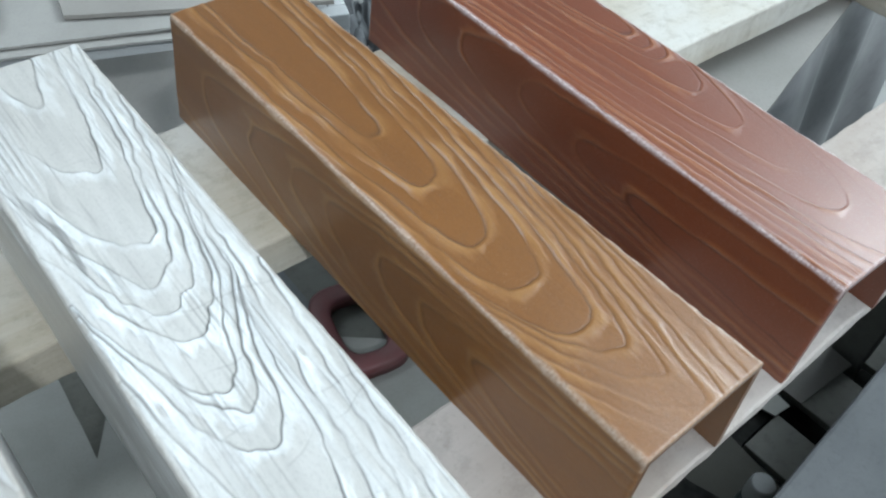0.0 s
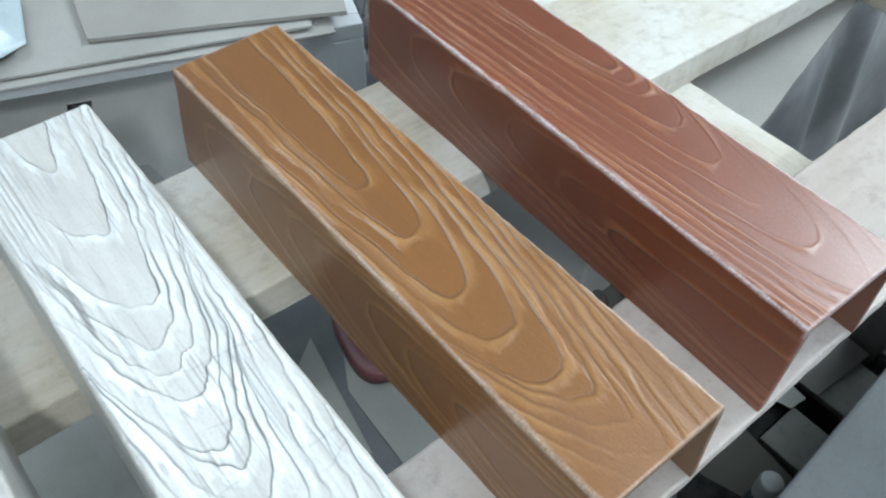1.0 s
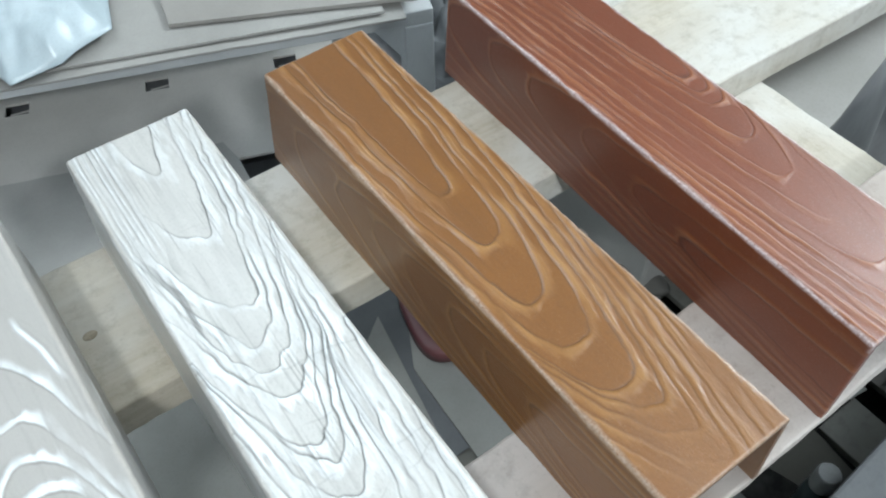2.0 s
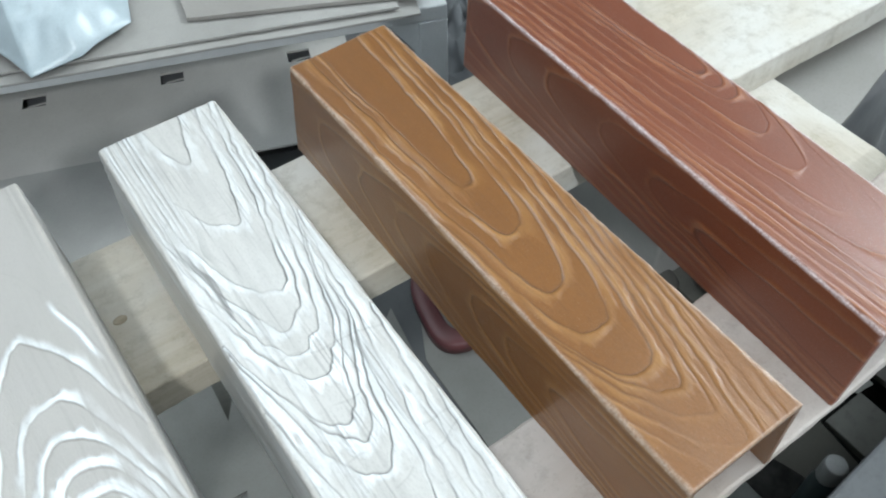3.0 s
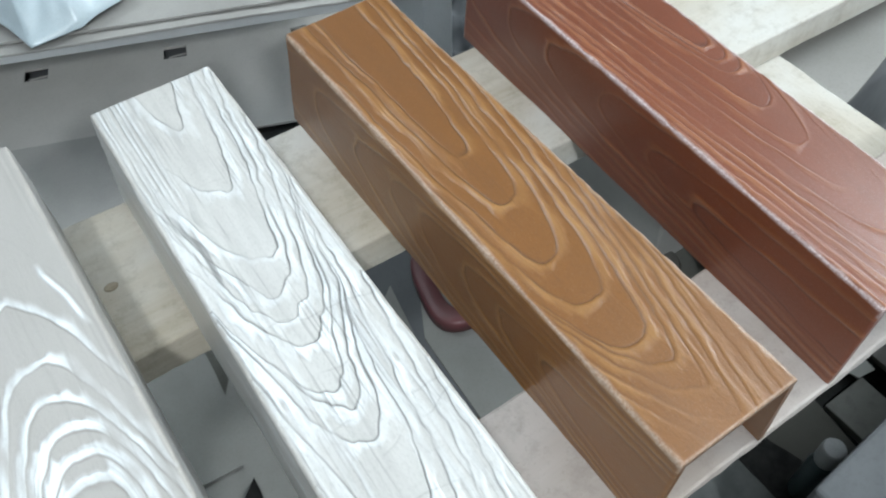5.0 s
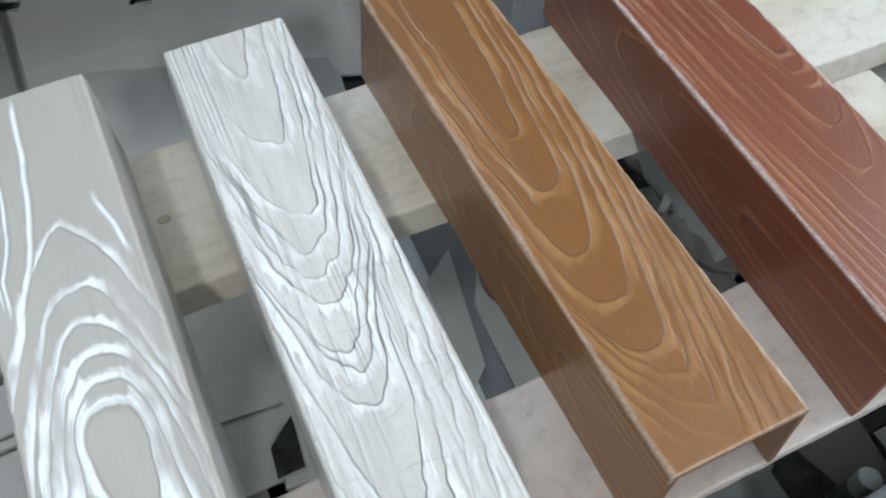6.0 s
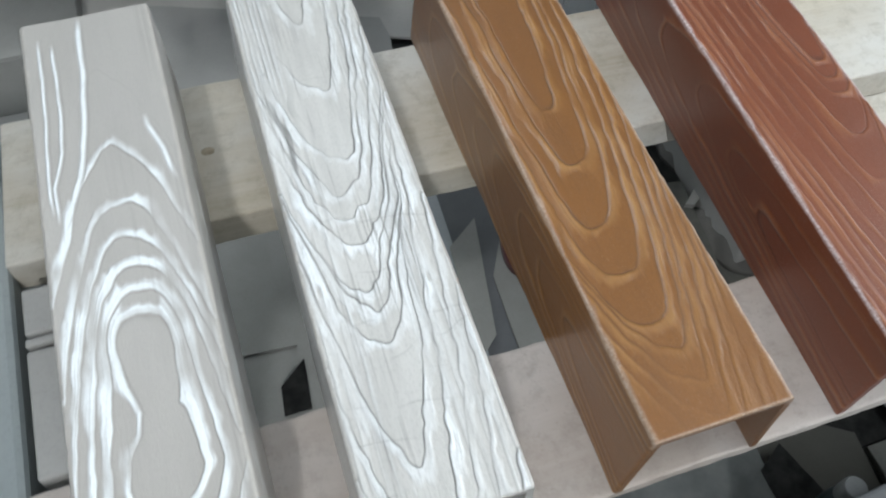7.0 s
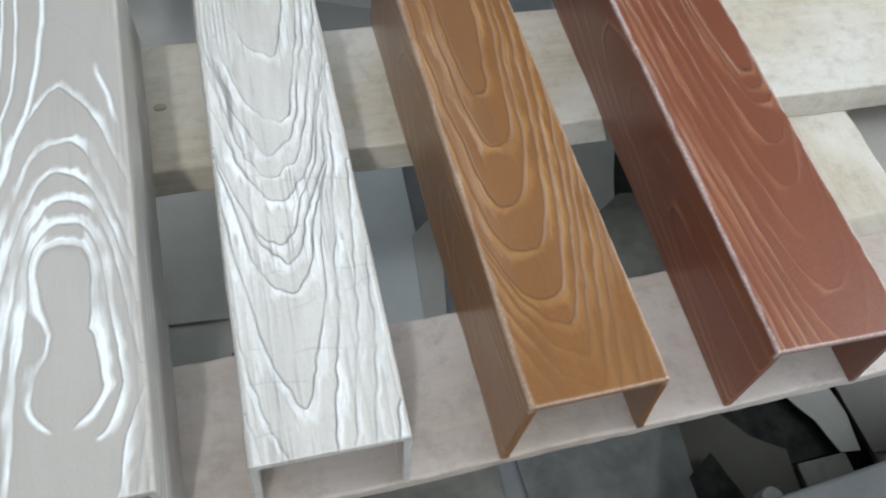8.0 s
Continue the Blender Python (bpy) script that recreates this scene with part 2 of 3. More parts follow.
def arches(x, y, rows, seed, wobble=1.0, legs=0.25, before=(0.05, 0.3), tail=18, spread=0.004, rise=0.3):
    """Phase of nested arches whose tips point to -y. rows, from the back to the front: a tip's y and x, then the reach
    and the power of its left and of its right leg. More arches follow in front of the last, each a little wider."""
    rows = [list(r) for r in rows]
    for gap in np.linspace(before[0], before[1], tail):
        t, c, wl, pl, wr, pr = rows[-1]
        rows.append([t - gap, c, wl + spread, pl, wr + spread, pr])
    xs = x + wobble * (0.0022 * value_noise(x * 50, y * 22, seed) + 0.0008 * value_noise(x * 190, y * 90, seed + 1))
    y2 = y + wobble * (0.0042 * value_noise(x * 70 + 9, y * 24, seed + 2) + 0.0011 * value_noise(x * 210, y * 70, seed + 3))
    rows = np.array(rows[::-1])
    marks = rows[:, 0]
    lo, hi = np.full(x.shape, marks[0]), np.full(x.shape, 1.5)
    for _ in range(24):
        mid = (lo + hi) / 2
        c, wl, pl, wr, pr = (np.interp(mid, marks, rows[:, k]) for k in range(1, 6))
        d = xs - c
        u = np.where(d < 0, -d / wl, d / wr)
        over = mid + rise * u ** np.where(d < 0, pl, pr) > y2
        lo, hi = np.where(over, lo, mid), np.where(over, mid, hi)
    at = np.concatenate([marks, [marks[-1] + 0.6]])
    c = np.interp(lo, marks, rows[:, 1])
    return -np.interp(lo, at, np.arange(len(at), dtype=float)), legs + (1 - legs) * np.exp(-((x - c) / 0.028) ** 2)


def keyhole(x, y):
    """Phase of rings about a keyhole-shaped heart: a bulb, a neck and a smaller foot, arching to +y."""
    xs = x - 0.001 + 0.0018 * value_noise(x * 30, y * 14, 71)
    pinch = np.interp(y, [0.05, 0.066, 0.085, 0.105, 0.125, 0.142, 0.165, 0.2], [0.024, 0.013, 0.003, 0.006, 0.014, 0.0165, 0.008, 0.0])
    xs = xs + np.sign(xs) * np.clip(np.abs(xs) / 0.004, 0, 1) * pinch * (0.12 + 0.88 * np.exp(-(np.maximum(np.abs(xs) - 0.008, 0) / 0.016) ** 2))
    xs = xs + np.where(xs > 0, 0.33 * np.clip(0.09 - y, 0, 1), 0)
    heart = [(-0.224, 0.003, 0.033, 5.5, 0.033, 5.5), (-0.246, 0.004, 0.049, 3.5, 0.05, 3.5), (-0.27, 0.005, 0.063, 2.8, 0.065, 2.8), (-0.301, 0.003, 0.075, 2.3, 0.076, 2.3), (-0.338, 0.001, 0.08, 2.1, 0.081, 2.1),
             (-0.405, 0.003, 0.09, 1.7, 0.09, 1.7), (-0.5, 0.003, 0.098, 1.6, 0.098, 1.6)]
    return arches(xs, -y, heart, 70, 0.8, 0.4, (0.12, 0.4), 8, 0.006)


def keyhole_paint(x, y):
    """White-filled rings on the taupe beam; the heart's foot stays open and the right edge keeps bare fibre."""
    ridge, groove = rings(keyhole(x, y), 41, x, y, 0.44, 0.12, 0.16, 0.95, 0.5, 0.6, 0.0009, 0.0058, 0.35, 1.2, 1.6)
    foot = np.clip((0.064 - y) / 0.006, 0, 1) * np.clip((0.03 - np.abs(x + 0.004)) / 0.004, 0, 1)
    bare = np.clip((x - 0.044) / 0.008, 0, 1)
    upper = np.clip((y - 0.405 + 1.2 * np.abs(x - 0.003)) / 0.02, 0, 1) * np.clip((y - 0.32) / 0.03, 0, 1)
    ridge, groove = ridge * (1 - foot) * (1 - 0.75 * bare) * (1 - upper), groove * (1 - foot) * (1 - 0.7 * upper)
    jig = 0.0016 * value_noise(x * 0, y * 38, 48)
    for at, run, wide, lo, hi in (((0.32, 0.376, 0.426, 0.495, 0.571), (-0.046, -0.026, -0.017, -0.010, -0.007), 0.0022, 0.32, 0.58), ((0.37, 0.41, 0.465, 0.54), (-0.048, -0.038, -0.034, -0.034), 0.0014, 0.33, 0.55),
                                  ((0.39, 0.47, 0.54), (-0.052, -0.047, -0.046), 0.0013, 0.34, 0.56), ((0.34, 0.39, 0.42, 0.45), (0.055, 0.047, 0.039, 0.036), 0.0022, 0.35, 0.435)):
        off = x - np.interp(y, at, run) - jig
        held = np.clip((y - lo) / 0.02, 0, 1) * np.clip((hi - y) / 0.02, 0, 1)
        ridge = np.maximum(ridge, np.exp(-(off / wide) ** 2) * held * (0.85 + 0.3 * value_noise(x * 90, y * 60, 49)))
        groove = np.maximum(groove, 0.7 * np.exp(-((off - 1.7 * wide) / 0.0009) ** 2) * held)
    ridge = np.clip(1.45 * ridge, 0, 1)
    fibre = np.clip(value_noise(x * 420, y * 9, 47) + 0.1, 0, 1) * bare
    return ridge, np.clip(groove + 0.5 * fibre, 0, 1)


def straight(x, y, seed, count=9):
    return 100 + (x + 0.003 * value_noise(x * 20, y * 7, seed) + 0.0008 * value_noise(x * 100, y * 40, seed + 1)) * count / 0.11, 0.5


def shell(beam, name, w0, w1, steps, rows, width, height, length, splay, top, side, material, amp, seed):
    """One panel of a moulded U-section, unrolled along w: up one flank, across the top, down the other."""
    r, wall = 0.0035, 0.007
    w = np.linspace(w0, w1, steps)
    v = np.linspace(0, length, rows)
    ww, vv = np.meshgrid(w, v)
    flat = height - r
    arc = r * math.pi / 2
    across = width - 2 * r
    a1 = np.clip((w - flat) / arc, 0, 1) * math.pi / 2
    a2 = np.clip((w - flat - arc - across) / arc, 0, 1) * math.pi / 2
    a = a1 + a2
    nx, nz = -np.cos(a), np.sin(a)
    up = np.clip(w, 0, flat)
    run = np.clip(w - flat - arc, 0, across)
    down = np.clip(w - flat - 2 * arc - across, 0, flat)
    cx = -width / 2 + r + run
    px, pz = cx + r * nx, up - down + r * nz
    px = px + np.where(np.abs(px) > width / 2 - r, np.sign(px), 0) * splay * np.clip(1 - pz / height, 0, 1)
    xtop = np.broadcast_to(cx, ww.shape)
    on_top = (ww > flat + arc * 0.5) & (ww < flat + arc * 1.5 + across)
    rt, gt = top(xtop, vv)
    level = np.broadcast_to(up - down, ww.shape)
    rs, gs = side(level, vv + (ww > width) * 3.1)
    ridge, groove = np.where(on_top, rt, rs), np.where(on_top, gt, gs)
    edge = np.minimum(np.abs(ww - flat - arc / 2), np.abs(ww - flat - arc * 1.5 - across))
    near_end = np.minimum(vv, length - vv)
    # pale edges: wear, and the rounded arris's highlight put into colour
    wear_glint = np.maximum(0.85 * np.clip(1.2 - edge / (0.003 * (1 + 0.5 * value_noise(ww * 0, vv * 70, seed + 42))), 0, 1), 0.8 * np.clip(1 - near_end / 0.0025, 0, 1) * (on_top | (edge < 0.01)))
    keep = np.clip(edge / 0.004, 0, 1) * np.clip(near_end / 0.002, 0, 1)
    h = amp * (ridge - 0.35 * groove) * keep
    h += 0.0006 * value_noise(ww * 25, vv * 12, seed + 40) - 0.0012 * np.clip(1 - near_end / 0.0015, 0, 1) ** 2
    h += 0.0005 * value_noise(ww * 300, vv * 140, seed + 41) * np.clip(1 - edge / 0.005, 0, 1)
    outer = np.stack([px + nx * h, vv, pz + nz * h], -1).reshape(-1, 3)
    ci = np.stack([px - np.sign(px) * np.clip(np.abs(px) - width / 2 + wall, 0, wall), np.clip(pz, 0, height - wall)], -1)
    inner = np.concatenate([np.stack([ci[:, 0], np.full(steps, y), ci[:, 1]], -1) for y in (0.0, length)])
    verts = np.concatenate([outer, inner])
    i, j = np.meshgrid(np.arange(steps - 1), np.arange(rows - 1))
    q = (j * steps + i).ravel()
    faces = [np.stack([q, q + steps, q + steps + 1, q + 1], -1)]
    n0, n1 = rows * steps, rows * steps + steps
    k = np.arange(steps - 1)
    last = (rows - 1) * steps
    faces.append(np.stack([k, k + 1, n0 + k + 1, n0 + k], -1))
    faces.append(np.stack([last + k + 1, last + k, n1 + k, n1 + k + 1], -1))
    faces.append(np.stack([n0 + k, n0 + k + 1, n1 + k + 1, n1 + k], -1))
    faces = np.concatenate(faces).astype(np.int32)
    me = bpy.data.meshes.new(name)
    me.vertices.add(len(verts))
    me.vertices.foreach_set("co", verts.astype(np.float32).ravel())
    me.loops.add(faces.size)
    me.loops.foreach_set("vertex_index", faces.ravel())
    me.polygons.add(len(faces))
    me.polygons.foreach_set("loop_start", np.arange(0, faces.size, 4, dtype=np.int32))
    me.update(calc_edges=True)
    me.polygons.foreach_set("use_smooth", np.arange(len(faces)) < len(q))
    for key, field in (("ridge", ridge), ("groove", groove), ("arris", wear_glint)):
        values = np.zeros(len(verts), np.float32)
        values[:field.size] = field.ravel()
        me.attributes.new(key, "FLOAT", "POINT").data.foreach_set("value", values)
    me.materials.append(material)
    me.validate()
    ob = new(name, me)
    ob.parent = beam
    return ob


def beam(label, m, width, height, length, splay, top, side, material, amp, seed):
    """A hollow U-section beam, mouth down, its front end at y = 0."""
    ob = thing("decorative_beam", label, "beam", "beam samples on the boards")
    total = 2 * (height - 0.0035) + width - 0.007 + 0.0035 * math.pi
    a = height - 0.0035 + 0.0035 * math.pi / 4
    shell(ob, "side_panel", 0, a, 70, 260, width, height, length, splay, top, side, material, amp * 0.7, seed)
    shell(ob, "top_panel", a, total - a, 240, 620, width, height, length, splay, top, side, material, amp, seed)
    shell(ob, "side_panel", total - a, total, 50, 160, width, height, length, splay, top, side, material, amp * 0.7, seed)
    ob.matrix_world = m
    return ob


DECK, TALL, LONG = 0.8, 0.112, 0.572


def lay(x0, x1, turn):
    """Pose of a beam whose front end is centred between x0 and x1."""
    return pose((x0 + x1) / 2, 0.0, DECK, 0, 0, turn)


def faded(x, y):
    """Relief dies away towards the front end, where the mould was shallow."""
    a, b = np.clip((x + 0.012) / 0.04, 0, 1), np.clip((0.2 - y) / 0.15, 0, 1)
    return 1 - 0.72 * a * b - 0.8 * np.clip(1.2 - y / 0.1, 0, 1) * (1 - a)


def faded_corner(x, y):
    """The red beam's relief all but ends in the corner beyond its arches."""
    return 1 - 0.85 * np.clip((x + 0.012) / 0.03, 0, 1) * np.clip((0.26 - y) / 0.12, 0, 1)


# golden brown beam: tips, reaches and powers of its arches, and of those on its flank
GOLD_TOP = [(0.325, -0.012, 0.014, 3.4, 0.036, 3.0), (0.26, -0.013, 0.023, 3.8, 0.05, 2.8), (0.192, -0.022, 0.031, 3.2, 0.062, 2.7), (0.14, -0.018, 0.043, 3.6, 0.065, 2.4),
            (0.088, -0.016, 0.062, 2.6, 0.069, 2.0), (0.066, -0.008, 0.078, 2.3, 0.069, 1.8), (0.036, 0.0, 0.09, 2.2, 0.068, 1.3), (0.008, 0.004, 0.1, 2.2, 0.064, 1.35),
            (-0.02, 0.006, 0.11, 2.2, 0.061, 1.6), (-0.06, 0.008, 0.12, 2.2, 0.057, 2.1)]
GOLD_SIDE = [(-0.14, 0.058, 0.05, 2.6, 0.03, 2.4), (-0.2, 0.062, 0.06, 2.6, 0.034, 2.4), (-0.25, 0.066, 0.066, 2.4, 0.036, 2.4), (-0.32, 0.07, 0.075, 2.4, 0.038, 2.4)]
beam("golden brown wood-grain U-shaped beam, glossy lacquer", lay(0, 0.12, 0), 0.12, TALL, LONG, 0.009,
     lambda x, y: rings(arches(x, y, GOLD_TOP, 11, 0.9, 0.4, (0.05, 0.3), 18, 0.003), 11, x, y, 0.6, 0.14, 0.0, 0.7, 0.3, 0.35, 0.0009, 0.0065, 0.3, 3.0, 1.5) * faded(x, y),
     lambda x, y: rings(arches(x, -y, GOLD_SIDE, 15), 15, x, y, 0.4, cut=0.001, crest=0.006, climb=2.5, flat=1.5) * 0.7, GOLDEN, 0.0011, 11)
# red-brown beam
RED_TOP = [(0.31, 0.042, 0.018, 3.4, 0.026, 4.0), (0.288, 0.043, 0.026, 3.2, 0.036, 3.0), (0.265, 0.043, 0.033, 3.0, 0.044, 2.5), (0.215, 0.034, 0.033, 3.1, 0.05, 2.5), (0.165, 0.025, 0.034, 3.2, 0.056, 2.5),
           (0.104, 0.022, 0.04, 3.3, 0.06, 2.2), (0.05, 0.014, 0.042, 3.3, 0.068, 2.2), (0.0, 0.008, 0.045, 3.3, 0.075, 2.2)]
RED_SIDE = [(-0.19, 0.054, 0.026, 2.8, 0.02, 3.0), (-0.255, 0.068, 0.038, 2.8, 0.03, 3.0), (-0.335, 0.08, 0.05, 2.8, 0.034, 3.0), (-0.42, 0.084, 0.058, 3.0, 0.036, 3.0)]
beam("red-brown wood-grain U-shaped beam, glossy lacquer", lay(0.219, 0.345, -1.6), 0.126, TALL, LONG, 0.007,
     lambda x, y: rings(arches(x, y, RED_TOP, 21, 0.7, 0.2, (0.05, 0.2), 18, 0.005), 21, x, y, 0.5, 0.16, 0.0, 0.5, 0.4, 0.3, 0.0007, 0.0055, 0.6, 3.0, 1.4) * np.clip(faded_corner(x, y), 0.1, 1),
     lambda x, y: rings(arches(x, -y, RED_SIDE, 25, 0.8, 0.25, (0.07, 0.2), 18, 0.006), 25, x, y, 0.4, cut=0.0009, crest=0.005, climb=2.0, flat=1.5), RED, 0.0011, 21)
# whitewashed beam


def cracked(pair, x, y):
    """Adds a few hair cracks across the grain, and a splintered strip along one edge."""
    ridge, groove = pair
    for i, at in enumerate((0.022, 0.06, 0.088, 0.118, 0.131, 0.16, 0.21, 0.262, 0.36, 0.43)):
        off = y - at - 0.005 * value_noise(x * 55, y * 0 + i * 3.7, 77) + (0.3 * value_noise(y * 0 + i * 2.3, y * 0, 79)) * x
        near = np.exp(-(off / 0.0007) ** 2) * np.clip(0.1 + 1.6 * value_noise(x * 45, y * 0 + i * 5.3, 78), 0, 1)
        groove = np.clip(groove + 0.28 * near, 0, 1)
    strip = np.exp(-((x + 0.043 - 0.02 * (y - 0.4)) / 0.014) ** 2) * np.clip((y - 0.22) / 0.1, 0, 1)
    splinter = np.clip(2.4 * value_noise(x * 330 + 3 * value_noise(x * 60, y * 30, 83), y * 17, 82) - 0.2, 0, 1)
    groove = np.clip(groove + 0.8 * strip * splinter, 0, 1)
    edges = np.clip((np.abs(x + 0.004) - 0.026 - 0.008 * value_noise(x * 20, y * 9, 86)) / 0.012, 0, 1)
    long_ridge, long_groove = rings(straight(x, y, 85, 13), 85, x, y, 0.55, 0.1, 0.3, 0.3, 0.5, 0.6, 0.0006, 0.0045, 0.5, 1.6, 1.4)
    flake = np.clip(1.4 * value_noise(x * 240, y * 60, 84) + 1.1, 0.72, 1)
    back = np.clip((-x - 0.021) / 0.012, 0, 1) * np.clip((y - 0.4) / 0.06, 0, 1)
    ridge, groove = ridge * (1 - back), groove * (1 - 0.8 * back)
    edges = np.maximum(edges, back)
    fine_ridge, fine_groove = rings(straight(x, y, 95, 24), 95, x, y, 0.55, 0.1, 0.3, 0.5, 0.5, 0.6, 0.0007, 0.003, 0.4, 1.4, 1.5)
    ridge, groove = np.maximum(ridge, back * fine_ridge), np.maximum(groove, 0.9 * back * fine_groove)
    return np.maximum(ridge, edges * long_ridge) * flake, np.maximum(groove, 0.6 * edges * long_groove)


WHITE_TOP = [(0.511, 0.002, 0.045, 2.0, 0.035, 2.0), (0.412, 0.005, 0.08, 1.9, 0.046, 1.9), (0.326, 0.0, 0.07, 2.1, 0.058, 1.9), (0.293, -0.005, 0.069, 2.3, 0.068, 1.8), (0.261, -0.006, 0.067, 2.4, 0.077, 1.7),
             (0.234, -0.006, 0.08, 2.0, 0.088, 1.6), (0.191, -0.015, 0.083, 1.7, 0.092, 1.5), (0.171, -0.01, 0.08, 1.7, 0.088, 1.5), (0.138, -0.01, 0.071, 1.9, 0.074, 1.7), (0.044, -0.011, 0.06, 1.9, 0.054, 1.7),
             (-0.04, -0.011, 0.066, 1.9, 0.053, 1.5), (-0.1, -0.011, 0.07, 1.9, 0.06, 1.5)]
beam("whitewashed wood-grain U-shaped beam, glossy, dark grooves", lay(-0.219, -0.095, -1.1), 0.124, TALL, LONG + 0.004, 0.004,
     lambda x, y: cracked(rings(arches(x, y, WHITE_TOP, 31, 1.5, 0.8, (0.06, 0.3), 18, 0.006), 31, x, y, 0.55, 0.09, 0.4, 0.72, 0.9, 0.55, 0.0008, 0.0062, 0.3, 1.3, 1.6), x, y),
     lambda x, y: rings(straight(x, y, 35), 35, x, y, 0.6), WHITE, 0.0019, 31)
# taupe beam
beam("taupe wood-grain U-shaped beam with white-filled oval grain", lay(-0.409, -0.284, 0), 0.125, TALL, LONG + 0.012, 0.004,
     keyhole_paint, lambda x, y: rings(straight(x, y, 45), 45, x, y, 0.6), TAUPE, 0.0012, 41)


# ---- bench of planks ----
def plank(name, label, m, size, material, seed):
    """A rough-sawn plank: softened arrises, slightly uneven faces; m: its centre."""
    bm = box(size, 0.003, 2)
    cuts = [e for e in bm.edges if abs((e.verts[0].co - e.verts[1].co).normalized().x) > 0.9 and e.calc_length() > 0.3]
    bmesh.ops.subdivide_edges(bm, edges=cuts, cuts=150, use_grid_fill=True)
    for vert in bm.verts:
        p = vert.co * 9 + Vector((seed * 7.3, 0, 0))
        vert.co += Vector((0, noise.noise(p) * 0.0022 + noise.noise(p * 7) * 0.0011, noise.noise(p + Vector((0, 50, 0))) * 0.0006))
    ob = part(name, bm, material)
    ob.matrix_world = m
    return tagged(ob, label, "plank")


plank("bench_plank", "pale dusty wooden plank under the beams' back ends", pose(0.29, 0.455, DECK - 0.0225, 0, 0, -1.9), (1.53, 0.187, 0.045), BOARD, 1)
plank("bench_plank", "pinkish dusty wooden plank under the beams' front ends", pose(0.29, 0.0775, DECK - 0.009, 0, 0, 0.1), (1.53, 0.153, 0.018), BOARD_FRONT, 2)
for at in (-0.43, 0.475, 1.0):
    tagged(part("packing_block", between((at - 0.022, 0.06, DECK - 0.0455), (at + 0.022, 0.14, DECK - 0.018), 0.002), BOARD), "pale wooden packing block under the thin front plank", "block", "packing blocks")

knot = tagged(part("knot", lathe([(0.0055, -0.004), (0.0055, -0.0002), (0.004, 0.0003)], 18), KNOT, bpy.data.objects["bench_plank"]), "small dark knot")
knot.matrix_parent_inverse = bpy.data.objects["bench_plank"].matrix_world.inverted()
knot.matrix_world = pose(-0.266, 0.47, DECK + 0.0012) @ Matrix.Diagonal((1.3, 0.9, 1, 1))


filler = thing("bench_filler", "grey dusty boards and slat fitted between the bench planks", "board")
part("board", between((-0.466, 0.162, 0.7565), (-0.365, 0.288, 0.799), 0.003), CARD, filler)
part("slat", between((-0.466, 0.2925, 0.7565), (-0.365, 0.301, 0.799), 0.002), CARD, filler)
part("board", between((-0.466, 0.3055, 0.7565), (-0.365, 0.356, 0.799), 0.003), CARD, filler)
part("ledger", between((-0.46, 0.04, 0.728), (-0.415, 0.5, 0.7545), 0.002), CARD_DARK, filler)


def trestle(label, x, width, material, seed):
    """A cross rail on two square legs, under the planks."""
    ob = thing("trestle", label, "trestle", "trestles under the planks")
    rail = plank("cross_rail", "", pose(x, 0.375, DECK - 0.0655, 0, 0, 90), (0.7, width, 0.04), material, seed)
    del rail["category"]
    rail.parent = ob
    for y in (0.08, 0.66):
        part("leg", between((x - 0.022, y - 0.03, 0), (x + 0.022, y + 0.03, DECK - 0.086), 0.003), BATTEN, ob)


plank("bench_stringer", "pale wooden stringer nailed below the bench planks", pose(0.475, 0.375, DECK - 0.0655, 0, 0, 90), (0.7, 0.18, 0.04), BOARD, 3)
trestle("pale wooden trestle below the planks' ends", 1.0, 0.08, BOARD, 5)
trestle("dusty grey wooden trestle crossing below the bench planks", -0.43, 0.05, BATTEN, 4)

# ---- floor and shed ----
tagged(part("floor", between((-5, -5, -0.1), (5, 6, 0)), FLOOR), "dusty grey concrete floor", "floor", kind="structure")
for name, lo, hi in (("wall_north", (-5, 6, 0), (5, 6.2, 4.6)), ("wall_south", (-5, -5.2, 0), (5, -5, 4.6))):
    tagged(part(name, between(lo, hi), WALL), "plain grey workshop wall", "wall", kind="structure")


def side_wall(name, x0, x1):
    """An unseen wall with one wide window opening, added around its lamp."""
    bm = bmesh.new()
    for lo, hi in (((x0, -5.2, 0), (x1, 6.2, 1.2)), ((x0, -5.2, 3.4), (x1, 6.2, 4.6)), ((x0, -5.2, 1.2), (x1, -1.5, 3.4)), ((x0, 2.4, 1.2), (x1, 6.2, 3.4))):
        piece = between(lo, hi)
        me = bpy.data.meshes.new("piece")
        piece.to_mesh(me)
        piece.free()
        bm.from_mesh(me)
        bpy.data.meshes.remove(me)
    tagged(part(name, bm, WALL), "unseen grey workshop wall with a wide window opening", "wall", kind="structure")


side_wall("wall_east", 5, 5.2)
side_wall("wall_west", -5.2, -5)


